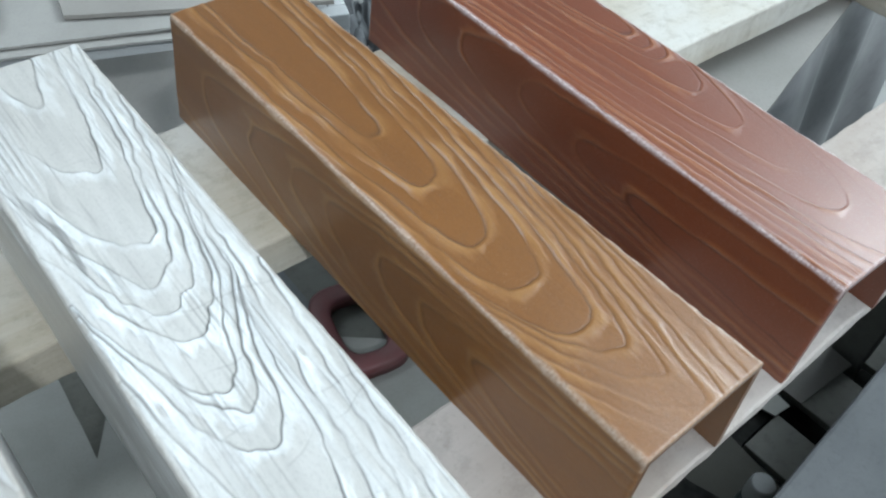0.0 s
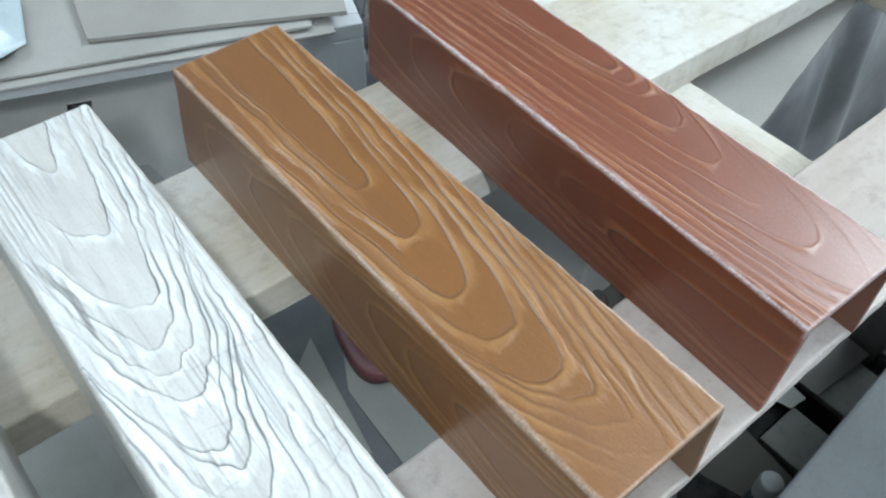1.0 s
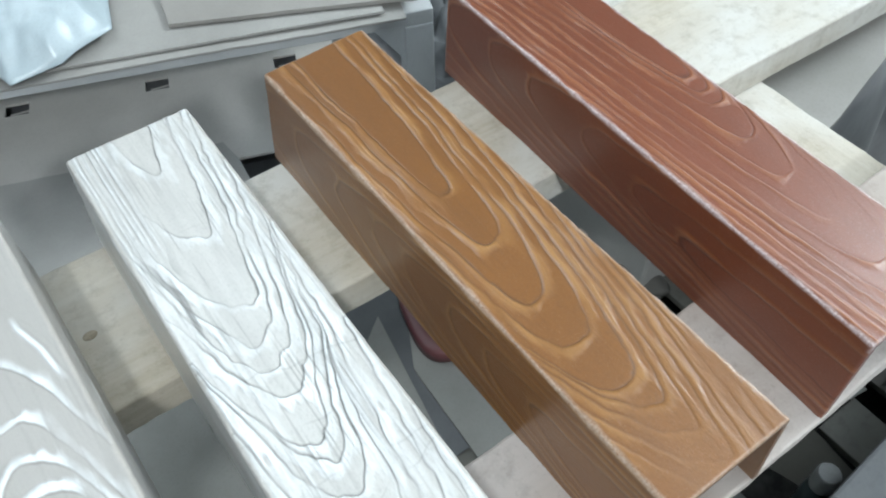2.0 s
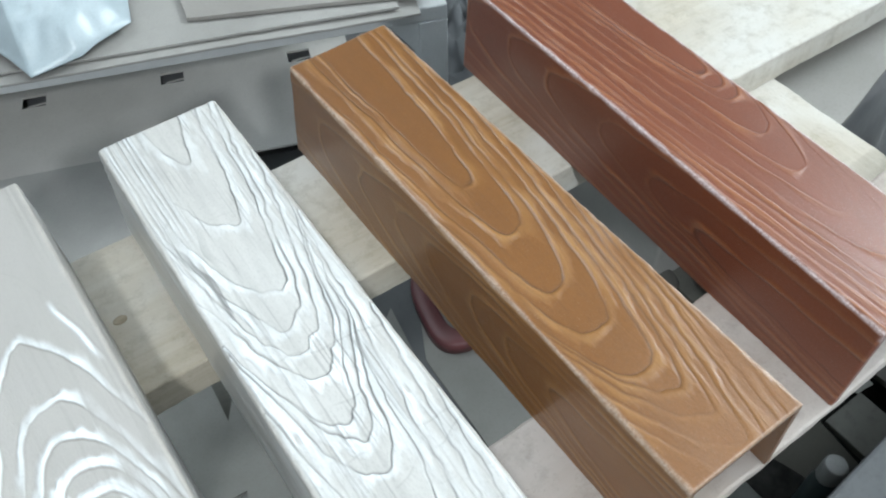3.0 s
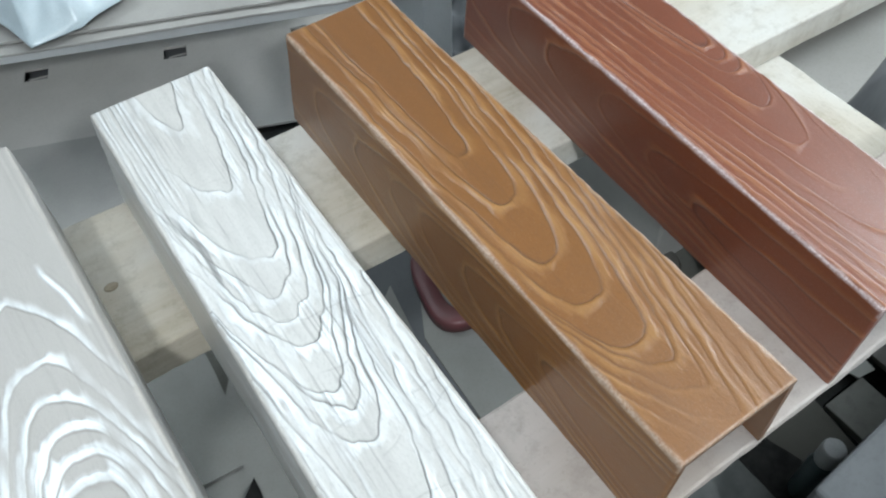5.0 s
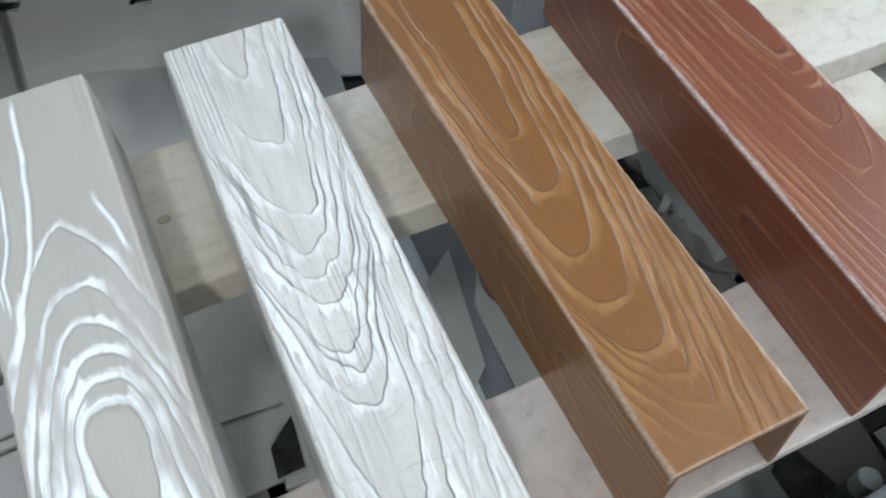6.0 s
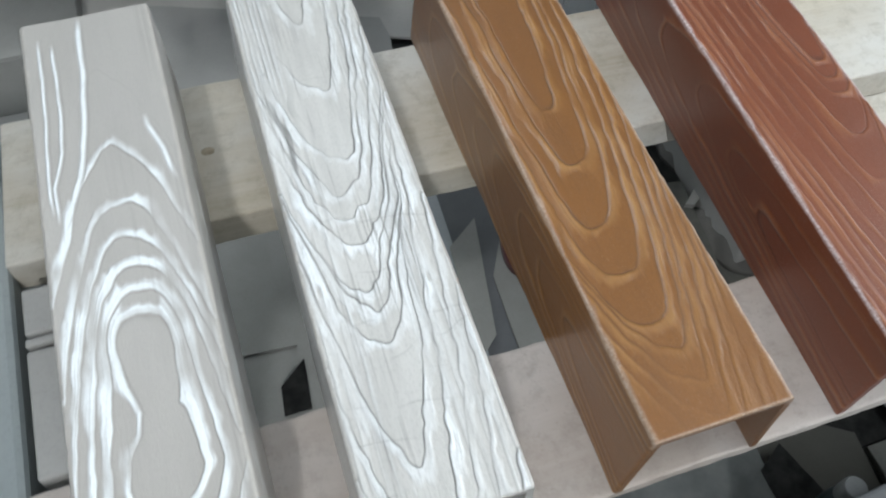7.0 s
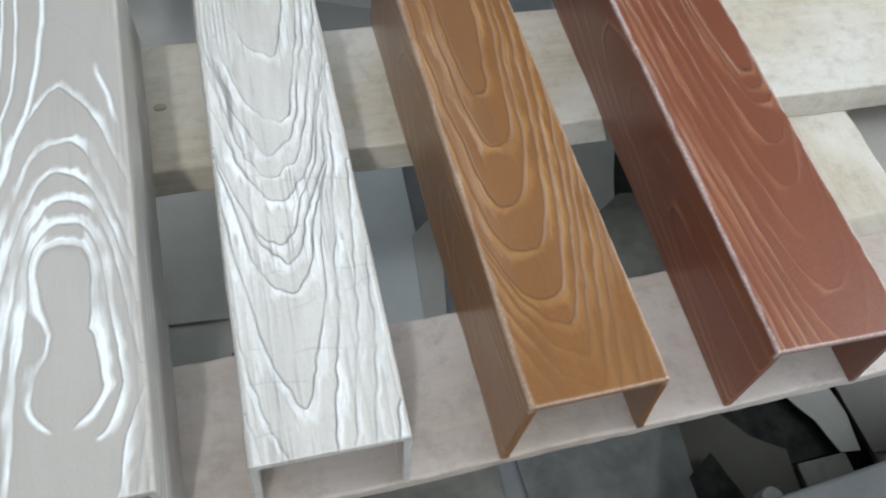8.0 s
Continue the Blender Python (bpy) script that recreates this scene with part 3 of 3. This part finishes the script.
def roof(holes):
    """The roof slab with rectangular skylight openings (x0, x1, y0, y1)."""
    xs = sorted({-5.2, 5.2, *[v for h in holes for v in h[:2]]})
    ys = sorted({-5.2, 6.2, *[v for h in holes for v in h[2:]]})
    bm = bmesh.new()
    grid = {(x, y): bm.verts.new((x, y, 4.6)) for x in xs for y in ys}
    for x0, x1 in zip(xs, xs[1:]):
        for y0, y1 in zip(ys, ys[1:]):
            cx, cy = (x0 + x1) / 2, (y0 + y1) / 2
            if not any(h[0] < cx < h[1] and h[2] < cy < h[3] for h in holes):
                bm.faces.new([grid[p] for p in ((x0, y0), (x0, y1), (x1, y1), (x1, y0))])
    out = bmesh.ops.extrude_face_region(bm, geom=bm.faces[:])
    bmesh.ops.translate(bm, verts=[g for g in out["geom"] if isinstance(g, bmesh.types.BMVert)], vec=(0, 0, 0.15))
    tagged(part("ceiling", bm, WALL), "plain roof with skylight openings", "ceiling", kind="structure")


roof([(-1.15, 3.15, -2.95, -0.05), (-2.05, 0.85, 1.95, 3.85), (3.6, 4.9, -1.65, 1.05), (-1.6, -1.1, -3.9, -3.4)])


# ---- clutter below the bench ----
def sheet(label, corners, z, thick, material, name="cardboard_offcut", category="cardboard", sag=0.004, seed=0, group=""):
    """A flat piece cut to a polygon: uneven edge, slight sag, real thickness."""
    bm = bmesh.new()
    ring = []
    for (x0, y0), (x1, y1) in zip(corners, corners[1:] + corners[:1]):
        k = max(2, int(math.hypot(x1 - x0, y1 - y0) / 0.03))
        for i in range(k):
            f = i / k
            wob = 0.0016 * noise.noise(Vector((x0 + (x1 - x0) * f, y0 + (y1 - y0) * f, seed)) * 40) * (i > 0)
            ring.append(bm.verts.new((x0 + (x1 - x0) * f + wob, y0 + (y1 - y0) * f + wob, 0)))
    face = bm.faces.new(ring)
    face.normal_update()
    if face.normal.z < 0:
        face.normal_flip()
    bmesh.ops.triangulate(bm, faces=[face])
    out = bmesh.ops.extrude_face_region(bm, geom=bm.faces[:])
    bmesh.ops.translate(bm, verts=[g for g in out["geom"] if isinstance(g, bmesh.types.BMVert)], vec=(0, 0, thick))
    bmesh.ops.recalc_face_normals(bm, faces=bm.faces[:])
    for vert in bm.verts:
        vert.co.z += z + sag * noise.noise(Vector((vert.co.x * 3, vert.co.y * 3, seed)))
    return tagged(part(name, bm, material), label, category, group)


def slanted(e, n, angle=-21.5):
    """Plan place of a point given along and across the low table."""
    c, q = math.cos(radians(angle)), math.sin(radians(angle))
    return (e * c - n * q, e * q + n * c)


def floor_pallet():
    """A low pallet of slats along y on cross bearers, standing on the floor."""
    ob = thing("floor_pallet", "grey dusty slatted pallet standing on the floor", "pallet")
    for i, (x0, x1) in enumerate(((-0.62, -0.48), (-0.44, -0.3), (-0.27, -0.13), (-0.1, 0.04), (0.07, 0.2), (0.24, 0.36), (0.4, 0.505), (0.53, 0.642), (0.666, 0.764), (0.818, 0.94), (0.992, 1.12), (1.17, 1.3))):
        broken = x0 in (0.53, 0.666)
        part("slat", between((x0, -0.25, 0.085), (x1, 0.085 if broken else 0.95, 0.1 + 0.001 * (i % 3)), 0.002), BATTEN, ob)
        if broken:
            part("slat", between((x0, 0.22, 0.085), (x1, 0.95, 0.1 + 0.001 * (i % 3)), 0.002), BATTEN, ob, "broken-off slat end")
    for y0 in (-0.2, 0.3, 0.86):
        part("bearer", between((-0.62, y0, 0.0), (1.3, y0 + 0.08, 0.084), 0.002), BATTEN, ob)


floor_pallet()
G = "offcuts on the floor pallet"
Z0 = 0.104
sheet("large grey dusty cardboard sheet lying flat", [(-0.62, 0.605), (-0.2, 0.568), (-0.16, 1.08), (-0.62, 1.1)], 0.114, 0.004, CARD_FLOOR, seed=1, group=G)
sheet("striped grey wooden offcut lying flat", [(-0.62, 0.44), (-0.2, 0.44), (-0.19, 0.64), (-0.62, 0.64)], Z0, 0.006, CARD_FLOOR, "wood_offcut", "offcut", 0.0, 2, G)
sheet("pale grey cardboard piece with slanted edge", [(-0.27, 0.42), (-0.1, 0.4), (-0.12, 0.8), (-0.22, 0.66), (-0.225, 0.56)], 0.119, 0.004, CARD_FLOOR, seed=3, group=G)
sheet("small flat black piece on the cardboard", [(-0.276, 0.44), (-0.228, 0.44), (-0.219, 0.536), (-0.27, 0.495)], 0.1265, 0.002, BLACK, "black_piece", "card", 0.0, 4, G)
sheet("blue-grey cardboard sheet lying flat", [(-0.12, 0.3), (0.085, 0.3), (0.11, 0.69), (0.125, 0.95), (-0.1, 0.98)], 0.132, 0.004, STEEL_DULL, seed=5, group=G)
# dark sheet stands in for shade in the wedge-shaped gap
sheet("dark sheet painting the shaded gap under cardboard", [(0.06, 0.42), (0.24, 0.42), (0.26, 0.98), (0.06, 0.98)], Z0, 0.003, CARD_DARK, "plastic_sheet", "plastic", 0.0, 6, G)
sheet("pale triangular cardboard offcut", [(0.075, 0.43), (0.12, 0.47), (0.168, 0.72), (0.1, 0.67)], 0.139, 0.003, CARD_FLOOR, seed=7, group=G)
sheet("mid-grey dusty cardboard sheet lying flat", [(0.145, 0.28), (0.45, 0.3), (0.44, 0.5), (0.22, 0.7), (0.165, 0.6)], 0.112, 0.004, CARD_FLOOR, seed=8, group=G)
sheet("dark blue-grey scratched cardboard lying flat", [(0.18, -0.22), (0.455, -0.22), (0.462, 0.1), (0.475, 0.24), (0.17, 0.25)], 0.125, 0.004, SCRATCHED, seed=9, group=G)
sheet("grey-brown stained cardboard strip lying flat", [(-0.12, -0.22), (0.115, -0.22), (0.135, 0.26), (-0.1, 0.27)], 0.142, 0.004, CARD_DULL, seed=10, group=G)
# shade of the gap between two sheets, put in as a dark strip
sheet("dark strip painting the shaded gap between cardboard sheets", [(0.1, -0.22), (0.2, -0.22), (0.195, 0.25), (0.12, 0.26)], 0.116, 0.004, CARD_DARK, seed=11, group=G)
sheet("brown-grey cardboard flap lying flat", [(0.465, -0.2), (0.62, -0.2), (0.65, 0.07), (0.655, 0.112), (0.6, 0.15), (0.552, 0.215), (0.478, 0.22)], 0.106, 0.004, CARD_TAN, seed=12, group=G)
sheet("black torn plastic scrap", [(0.452, -0.05), (0.49, -0.02), (0.535, 0.035), (0.52, 0.085), (0.506, 0.132), (0.452, 0.1)], 0.1305, 0.002, BLACK, "scrap_and_gap_shade", "plastic", 0.0, 13, G)
# open gap between slats: its shade is put in as a black sheet
sheet("black sheet painting the shade in the pallet's gap", [(0.55, 0.09), (0.768, 0.09), (0.76, 0.215), (0.55, 0.215)], 0.086, 0.003, BLACK, "scrap_and_gap_shade", "plastic", 0.002, 14, G)
sheet("pale torn cardboard flap lying flat", [(0.694, 0.225), (0.71, 0.19), (0.735, 0.15), (0.752, 0.085), (0.79, 0.08), (0.8, 0.15), (0.785, 0.245)], 0.106, 0.003, CARD_FLOOR, seed=17, group=G)
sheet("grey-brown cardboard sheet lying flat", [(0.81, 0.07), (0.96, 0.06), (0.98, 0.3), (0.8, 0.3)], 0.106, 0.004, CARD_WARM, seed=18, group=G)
sheet("grey cardboard panel lying flat", [(0.44, 0.665), (0.537, 0.675), (0.555, 0.73), (0.595, 0.83), (0.6, 1.02), (0.44, 1.02)], 0.112, 0.005, CARD_FLOOR, seed=15, group=G)
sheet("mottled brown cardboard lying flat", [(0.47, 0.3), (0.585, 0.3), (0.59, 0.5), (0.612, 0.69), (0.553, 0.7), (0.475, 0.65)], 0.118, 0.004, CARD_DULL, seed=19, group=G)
sheet("narrow pale wooden strip lying flat", [(0.585, 0.628), (0.6, 0.62), (0.685, 0.672), (0.67, 0.695)], 0.123, 0.012, CARD_PALE, "wood_offcut", "offcut", 0.0, 20, G)
# stands in for the shade of a hole beside the panel
sheet("black sheet painting the dark hole between cardboard pieces", [(0.53, 0.69), (0.7, 0.69), (0.69, 1.0), (0.53, 1.0)], Z0, 0.003, BLACK, "plastic_sheet", "plastic", 0.0, 21, G)
# added black layer that paints the pallet's void dark
sheet("black sheet darkening the void below the pallet", [(-0.7, -0.28), (1.4, -0.28), (1.4, 1.0), (-0.7, 1.0)], 0.0, 0.002, BLACK, "plastic_sheet", "plastic", 0.0, 16)


def rag(label, centre, size, height, material, seed, name="rag", category="rag"):
    """A crumpled lump of cloth or paper: a draped, folded surface closed below."""
    bm = bmesh.new()
    rings_, turns = 14, 44
    rows = []
    for i in range(1, rings_ + 1):
        f = i / rings_
        row = []
        for k in range(turns):
            a = 2 * math.pi * k / turns
            out = f * (1 + 0.3 * noise.noise(Vector((math.cos(a) * 1.4, math.sin(a) * 1.4, seed))))
            x, y = out * size[0] * math.cos(a), out * size[1] * math.sin(a)
            fold = abs(noise.noise(Vector((x * 22, y * 22, seed + 3)))) + 0.4 * noise.noise(Vector((x * 60, y * 60, seed + 5)))
            row.append(bm.verts.new((x, y, max(0.0, height * (1 - f ** 2.5) * (0.55 + 1.1 * fold)) if i < rings_ else 0.0)))
        rows.append(row)
    top = bm.verts.new((0, 0, height * 0.7))
    for k in range(turns):
        bm.faces.new((top, rows[0][k], rows[0][(k + 1) % turns]))
        for r0, r1 in zip(rows, rows[1:]):
            bm.faces.new((r0[k], r1[k], r1[(k + 1) % turns], r0[(k + 1) % turns]))
    bm.faces.new(list(reversed(rows[-1])))
    for f in bm.faces:
        f.smooth = True
    ob = part(name, bm, material)
    ob.matrix_world = pose(*centre)
    return tagged(ob, label, category)


rag("crumpled dusty brown paper and rag", (0.645, 0.56, 0.104), (0.06, 0.1), 0.04, CARD_WARM, 3)
rag("crumpled grey-brown plastic film", (0.65, 0.77, 0.108), (0.05, 0.05), 0.04, CARD_WARM, 8, "plastic_film", "plastic")


def hoop(label, centre, half, band, height, material, turn):
    """A flat hoop of rounded-square outline with a softened rim, lying on its side."""
    bm = bmesh.new()
    turns = 64
    profile = [(0.0, 0.0), (0.0, 0.85), (0.15, 1.0), (0.85, 1.0), (1.0, 0.85), (1.0, 0.0)]
    loops = []
    for k in range(turns):
        a = 2 * math.pi * k / turns
        c, q = math.cos(a), math.sin(a)
        reach = (abs(c) ** 3.4 + abs(q) ** 3.4) ** (-1 / 3.4)
        loops.append([bm.verts.new((c * reach * (half[0] - band * f), q * reach * (half[1] - band * f), height * h)) for f, h in profile])
    for r0, r1 in zip(loops, loops[1:] + loops[:1]):
        for i in range(len(profile)):
            j = (i + 1) % len(profile)
            bm.faces.new((r0[i], r1[i], r1[j], r0[j])).smooth = True
    bmesh.ops.recalc_face_normals(bm, faces=bm.faces[:])
    ob = part("plastic_hoop", bm, material)
    ob.matrix_world = pose(*centre, 0, 0, turn)
    return tagged(ob, label, "hoop")


hoop("dusty red plastic hoop lying on the floor cardboard", (0.28, 0.66, 0.116), (0.076, 0.1), 0.036, 0.03, RED_PLASTIC, -14)


bottle = thing("bottle", "small dark bottle with a white cap standing beside the slab", "bottle")
part("body", lathe([(0.019, 0), (0.021, 0.004), (0.021, 0.1), (0.018, 0.115), (0.015, 0.12)]), TEAL_DARK, bottle)
part("cap", lathe([(0.0175, 0.121), (0.0185, 0.124), (0.0185, 0.158), (0.016, 0.163)]), CAP_GREY, bottle, "dusty white screw cap")
bottle.matrix_world = pose(0.492, 0.004, 0.1335)

# dark grey slab in front of the bench, and the metal cabinet beside it
slab_base = between((0.0, -1.2, 0.0), (1.6, 0.0, 0.45), 0.006)
bmesh.ops.transform(slab_base, matrix=pose(0.33, -0.03, 0, 0, 0, 4), verts=slab_base.verts[:])
tagged(part("slab", slab_base, SLATE), "dark grey rough-surfaced block with speckled top", "block")
cabinet = thing("metal_cabinet", "grey-green painted metal cabinet beside the bench", "cabinet")
part("body", between((-1.0, -0.9, 0.02), (-0.482, 0.56, 0.755), 0.004), TEAL, cabinet)
part("top", between((-1.01, -0.91, 0.756), (-0.477, 0.57, 0.79), 0.008), TEAL, cabinet)
part("plinth", between((-0.98, -0.88, 0.0), (-0.5, 0.54, 0.0195)), DARK, cabinet)


# ---- low table with cardboard behind the bench ----
def low_table():
    ob = thing("low_table", "pale grey painted steel table with gusseted legs", "table")
    ob.matrix_world = pose(0, 0, 0, 0, 0, -21.5)
    e0, e1, n0, n1, h = -1.5, 0.13, 1.2, 2.1, 0.455
    part("rail", between((e0, n0, h - 0.034), (e1, n0 + 0.035, h), 0.003), STEEL, ob)
    part("rail", between((e0, n1 - 0.035, h - 0.034), (e1, n1, h), 0.003), STEEL, ob)
    for e in (e0, e1 - 0.035):
        part("rail", between((e, n0 + 0.036, h - 0.034), (e + 0.035, n1 - 0.036, h), 0.003), STEEL, ob)
    for e in (e0, e1 - 0.06):
        for n in (n0, n1 - 0.06):
            part("leg", between((e, n, 0), (e + 0.06, n + 0.06, h - 0.035), 0.003), STEEL, ob)
    for e, d in ((e1 - 0.06, -1), (e0 + 0.06, 1)):
        bm = bmesh.new()
        a = [bm.verts.new(p) for p in ((e, n0 + 0.004, h - 0.035), (e + d * 0.06, n0 + 0.004, h - 0.035), (e, n0 + 0.004, h - 0.12))]
        b = [bm.verts.new(v.co + Vector((0, 0.006, 0))) for v in a]
        bm.faces.new(a)
        bm.faces.new(list(reversed(b)))
        for i in range(3):
            bm.faces.new((a[i], b[i], b[(i + 1) % 3], a[(i + 1) % 3]))
        bmesh.ops.recalc_face_normals(bm, faces=bm.faces[:])
        part("gusset", bm, STEEL, ob)
    part("tabletop", between((e0 + 0.036, n0 + 0.036, h - 0.02), (e1 - 0.036, n1 - 0.036, h - 0.004)), STEEL, ob)


low_table()
P = lambda *pts: [slanted(*p) for p in pts]
G = "cardboard sheets on the low table"
sheet("pale cardboard sheet with ragged edge on the table", P((-1.45, 1.17), (0.07, 1.175), (0.06, 2.0), (-1.45, 2.0)), 0.459, 0.005, CARD_PALE, sag=0.003, seed=21, group=G)
sheet("pale cardboard sheet stacked on another", P((-1.3, 1.2), (0.03, 1.19), (0.02, 1.98), (-1.3, 1.98)), 0.469, 0.005, CARD_PALE, sag=0.003, seed=22, group=G)
sheet("grey-brown cardboard sheet lying askew on the stack", P((-0.37, 1.25), (0.1, 1.2), (0.16, 1.85), (-0.46, 1.9)), 0.479, 0.008, CARD_MID, sag=0.002, seed=23, group=G)
sheet("grey-brown cardboard sheet on top of the stack", P((-0.3, 1.42), (0.06, 1.36), (0.1, 1.9), (-0.36, 1.95)), 0.49, 0.008, CARD_MID, sag=0.002, seed=24, group=G)


def bag():
    """A crumpled plastic bag lying on the stack, one corner hanging over the table's edge."""
    outline = [(0.07, 1.44), (0.02, 1.285), (-0.09, 1.255), (-0.185, 1.265), (-0.215, 1.36), (-0.42, 1.5), (-0.4, 1.85), (-0.05, 1.85)]
    cx, cy = -0.14, 1.52
    bm = bmesh.new()
    rows, turns, count = [], 96, 26
    for i in range(1, count + 1):
        f = i / count
        row = []
        for k in range(turns):
            q = k / turns * len(outline)
            a, b = outline[int(q)], outline[(int(q) + 1) % len(outline)]
            w = q - int(q)
            x, y = cx + (a[0] + (b[0] - a[0]) * w - cx) * f, 0.05 + cy + (a[1] + (b[1] - a[1]) * w - cy) * f
            fold = 0.03 * noise.noise(Vector((x * 7, y * 7, 2))) + 0.02 * abs(noise.noise(Vector((x * 16, y * 16, 5)))) + 0.006 * noise.noise(Vector((x * 45, y * 45, 9)))
            z = 0.497 + (0.075 * (1 - f ** 3) + fold) * (1 - f ** 8)
            n = 0.366 * x + 0.93 * y
            z -= max(0.0, 1.2 - n) * 0.35
            row.append(bm.verts.new((x, y, z)))
        rows.append(row)
    top = bm.verts.new((cx, cy + 0.05, 0.585))
    for k in range(turns):
        bm.faces.new((top, rows[0][k], rows[0][(k + 1) % turns]))
        for r0, r1 in zip(rows, rows[1:]):
            bm.faces.new((r0[k], r1[k], r1[(k + 1) % turns], r0[(k + 1) % turns]))
    bm.normal_update()
    out = bmesh.ops.extrude_face_region(bm, geom=bm.faces[:])
    bmesh.ops.translate(bm, verts=[g for g in out["geom"] if isinstance(g, bmesh.types.BMVert)], vec=(0, 0, 0.0015))
    bmesh.ops.recalc_face_normals(bm, faces=bm.faces[:])
    for f in bm.faces:
        f.smooth = True
    tagged(part("plastic_bag", bm, BAG), "crumpled pale blue plastic bag draped over the table edge", "bag")


bag()


def slotted_panel():
    """A grey carton panel with hand holes, lying under the low table."""
    holes = [(e, 1.557) for e in (-1.13, -0.806, -0.479, -0.166)]
    es = sorted({-1.25, -0.04, *[v for e, _ in holes for v in (e - 0.028, e + 0.028)]})
    ns = [1.255, 1.54, 1.582, 2.0]
    bm = bmesh.new()
    grid = {(e, n): bm.verts.new((e, n, 0.1)) for e in es for n in ns}
    for a, b in zip(es, es[1:]):
        for c, d in zip(ns, ns[1:]):
            if not (c == 1.54 and any(abs((a + b) / 2 - e) < 0.01 for e, _ in holes)):
                bm.faces.new([grid[p] for p in ((a, c), (b, c), (b, d), (a, d))])
    out = bmesh.ops.extrude_face_region(bm, geom=bm.faces[:])
    bmesh.ops.translate(bm, verts=[g for g in out["geom"] if isinstance(g, bmesh.types.BMVert)], vec=(0, 0, 0.006))
    bmesh.ops.recalc_face_normals(bm, faces=bm.faces[:])
    ob = thing("carton", "grey dusty flattened carton with hand holes on the floor", "carton")
    ob.matrix_world = pose(0, 0, 0, 0, 0, -21.5)
    part("panel", bm, CARD_CARTON, ob)
    # dark layer added below the panel, painting the hand holes' shade
    part("hole_shade_layer", between((-1.25, 1.29, 0.0), (-0.05, 2.0, 0.05), 0.002), CARD_DARK, ob)
    for e, n in holes:
        flap = box((0.05, 0.03, 0.004), 0.0, 1, pose(e + 0.006, n + 0.012, 0.088, -38, 0, 8))
        part("flap", flap, CARD, ob)


slotted_panel()
sheet("grey cardboard sheet lying on the floor", [(-0.47, 1.06), (0.13, 1.02), (0.165, 1.28), (0.16, 1.345), (-0.35, 1.54), (-0.45, 1.5)], 0.108, 0.005, CARD, sag=0.003, seed=31)
sheet("grey cardboard sheet lying on the floor", [(0.2, 1.12), (0.6, 1.0), (0.62, 1.16), (0.24, 1.26)], 0.03, 0.005, CARD_DARK, sag=0.0, seed=32)
carton = thing("closed_carton", "grey dusty closed cardboard carton on the floor", "carton")
part("body", between((-1.0, 1.4, 0.0), (-0.495, 1.83, 0.16), 0.004), CARD_FLOOR, carton)
part("flap", between((-1.0, 1.4, 0.161), (-0.497, 1.612, 0.166), 0.001), CARD_FLOOR, carton)
part("flap", between((-1.0, 1.618, 0.161), (-0.497, 1.83, 0.166), 0.001), CARD_FLOOR, carton)
tagged(part("foam_block", between((-0.47, 1.24, 0.116), (-0.42, 1.34, 0.17), 0.004), WHITE_CAP), "small white foam block on the cardboard", "foam")

# added sheet: paints the opening between rail and leg dark
sheet("dark sheet painting the shaded opening below the table", P((-0.035, 1.22), (0.16, 1.22), (0.14, 1.9), (-0.035, 1.9)), 0.06, 0.003, CARD_DARK, "plastic_sheet", "plastic", 0.003, 33)
rag("crumpled dark blue-grey plastic sheet on the floor", (0.86, 1.4, 0.0), (0.24, 0.34), 0.16, CARD_DARK, 12, "plastic_film", "plastic")

# ---- beside the bench: pale sheet and film below the back plank ----
sheet("pale grey board lying below the back plank", [(0.585, 0.262), (1.35, 0.45), (1.3, 0.95), (0.585, 0.95)], 0.7, 0.008, CARD_BOARD, "board", "board", 0.0, 41)
tagged(part("tall_carton", between((0.62, 0.48, 0.0), (1.25, 0.93, 0.699), 0.006), CARD), "grey cardboard carton holding up the pale board", "carton")


def curtain(label, a, b, z0, z1, material, depth, waves, seed, name):
    """A hanging sheet of film in folds between two plan points."""
    bm = bmesh.new()
    a, b = Vector(a), Vector(b)
    across = Vector((-(b - a).y, (b - a).x)).normalized()
    cols, rows = 90, 24
    grid = []
    for j in range(rows + 1):
        f = j / rows
        row = []
        for i in range(cols + 1):
            u = i / cols
            w = depth * (0.25 + 0.75 * f) * (math.sin(u * waves * 6.283 + 2 * noise.noise(Vector((u * 3, f * 1.5, seed)))) + 0.6 * noise.noise(Vector((u * 9, f * 3, seed + 4))))
            p = a + (b - a) * u + across * (w - 0.06 * f)
            row.append(bm.verts.new((p.x, p.y, z1 + (z0 - z1) * f)))
        grid.append(row)
    for r0, r1 in zip(grid, grid[1:]):
        for i in range(cols):
            bm.faces.new((r0[i], r0[i + 1], r1[i + 1], r1[i])).smooth = True
    return tagged(part(name, bm, material), label, "plastic film")


curtain("dark grey plastic film hanging in folds under the board", (0.6, 0.285), (1.5, 0.46), 0.03, 0.695, FILM_DARK, 0.03, 3, 3, "plastic_film")
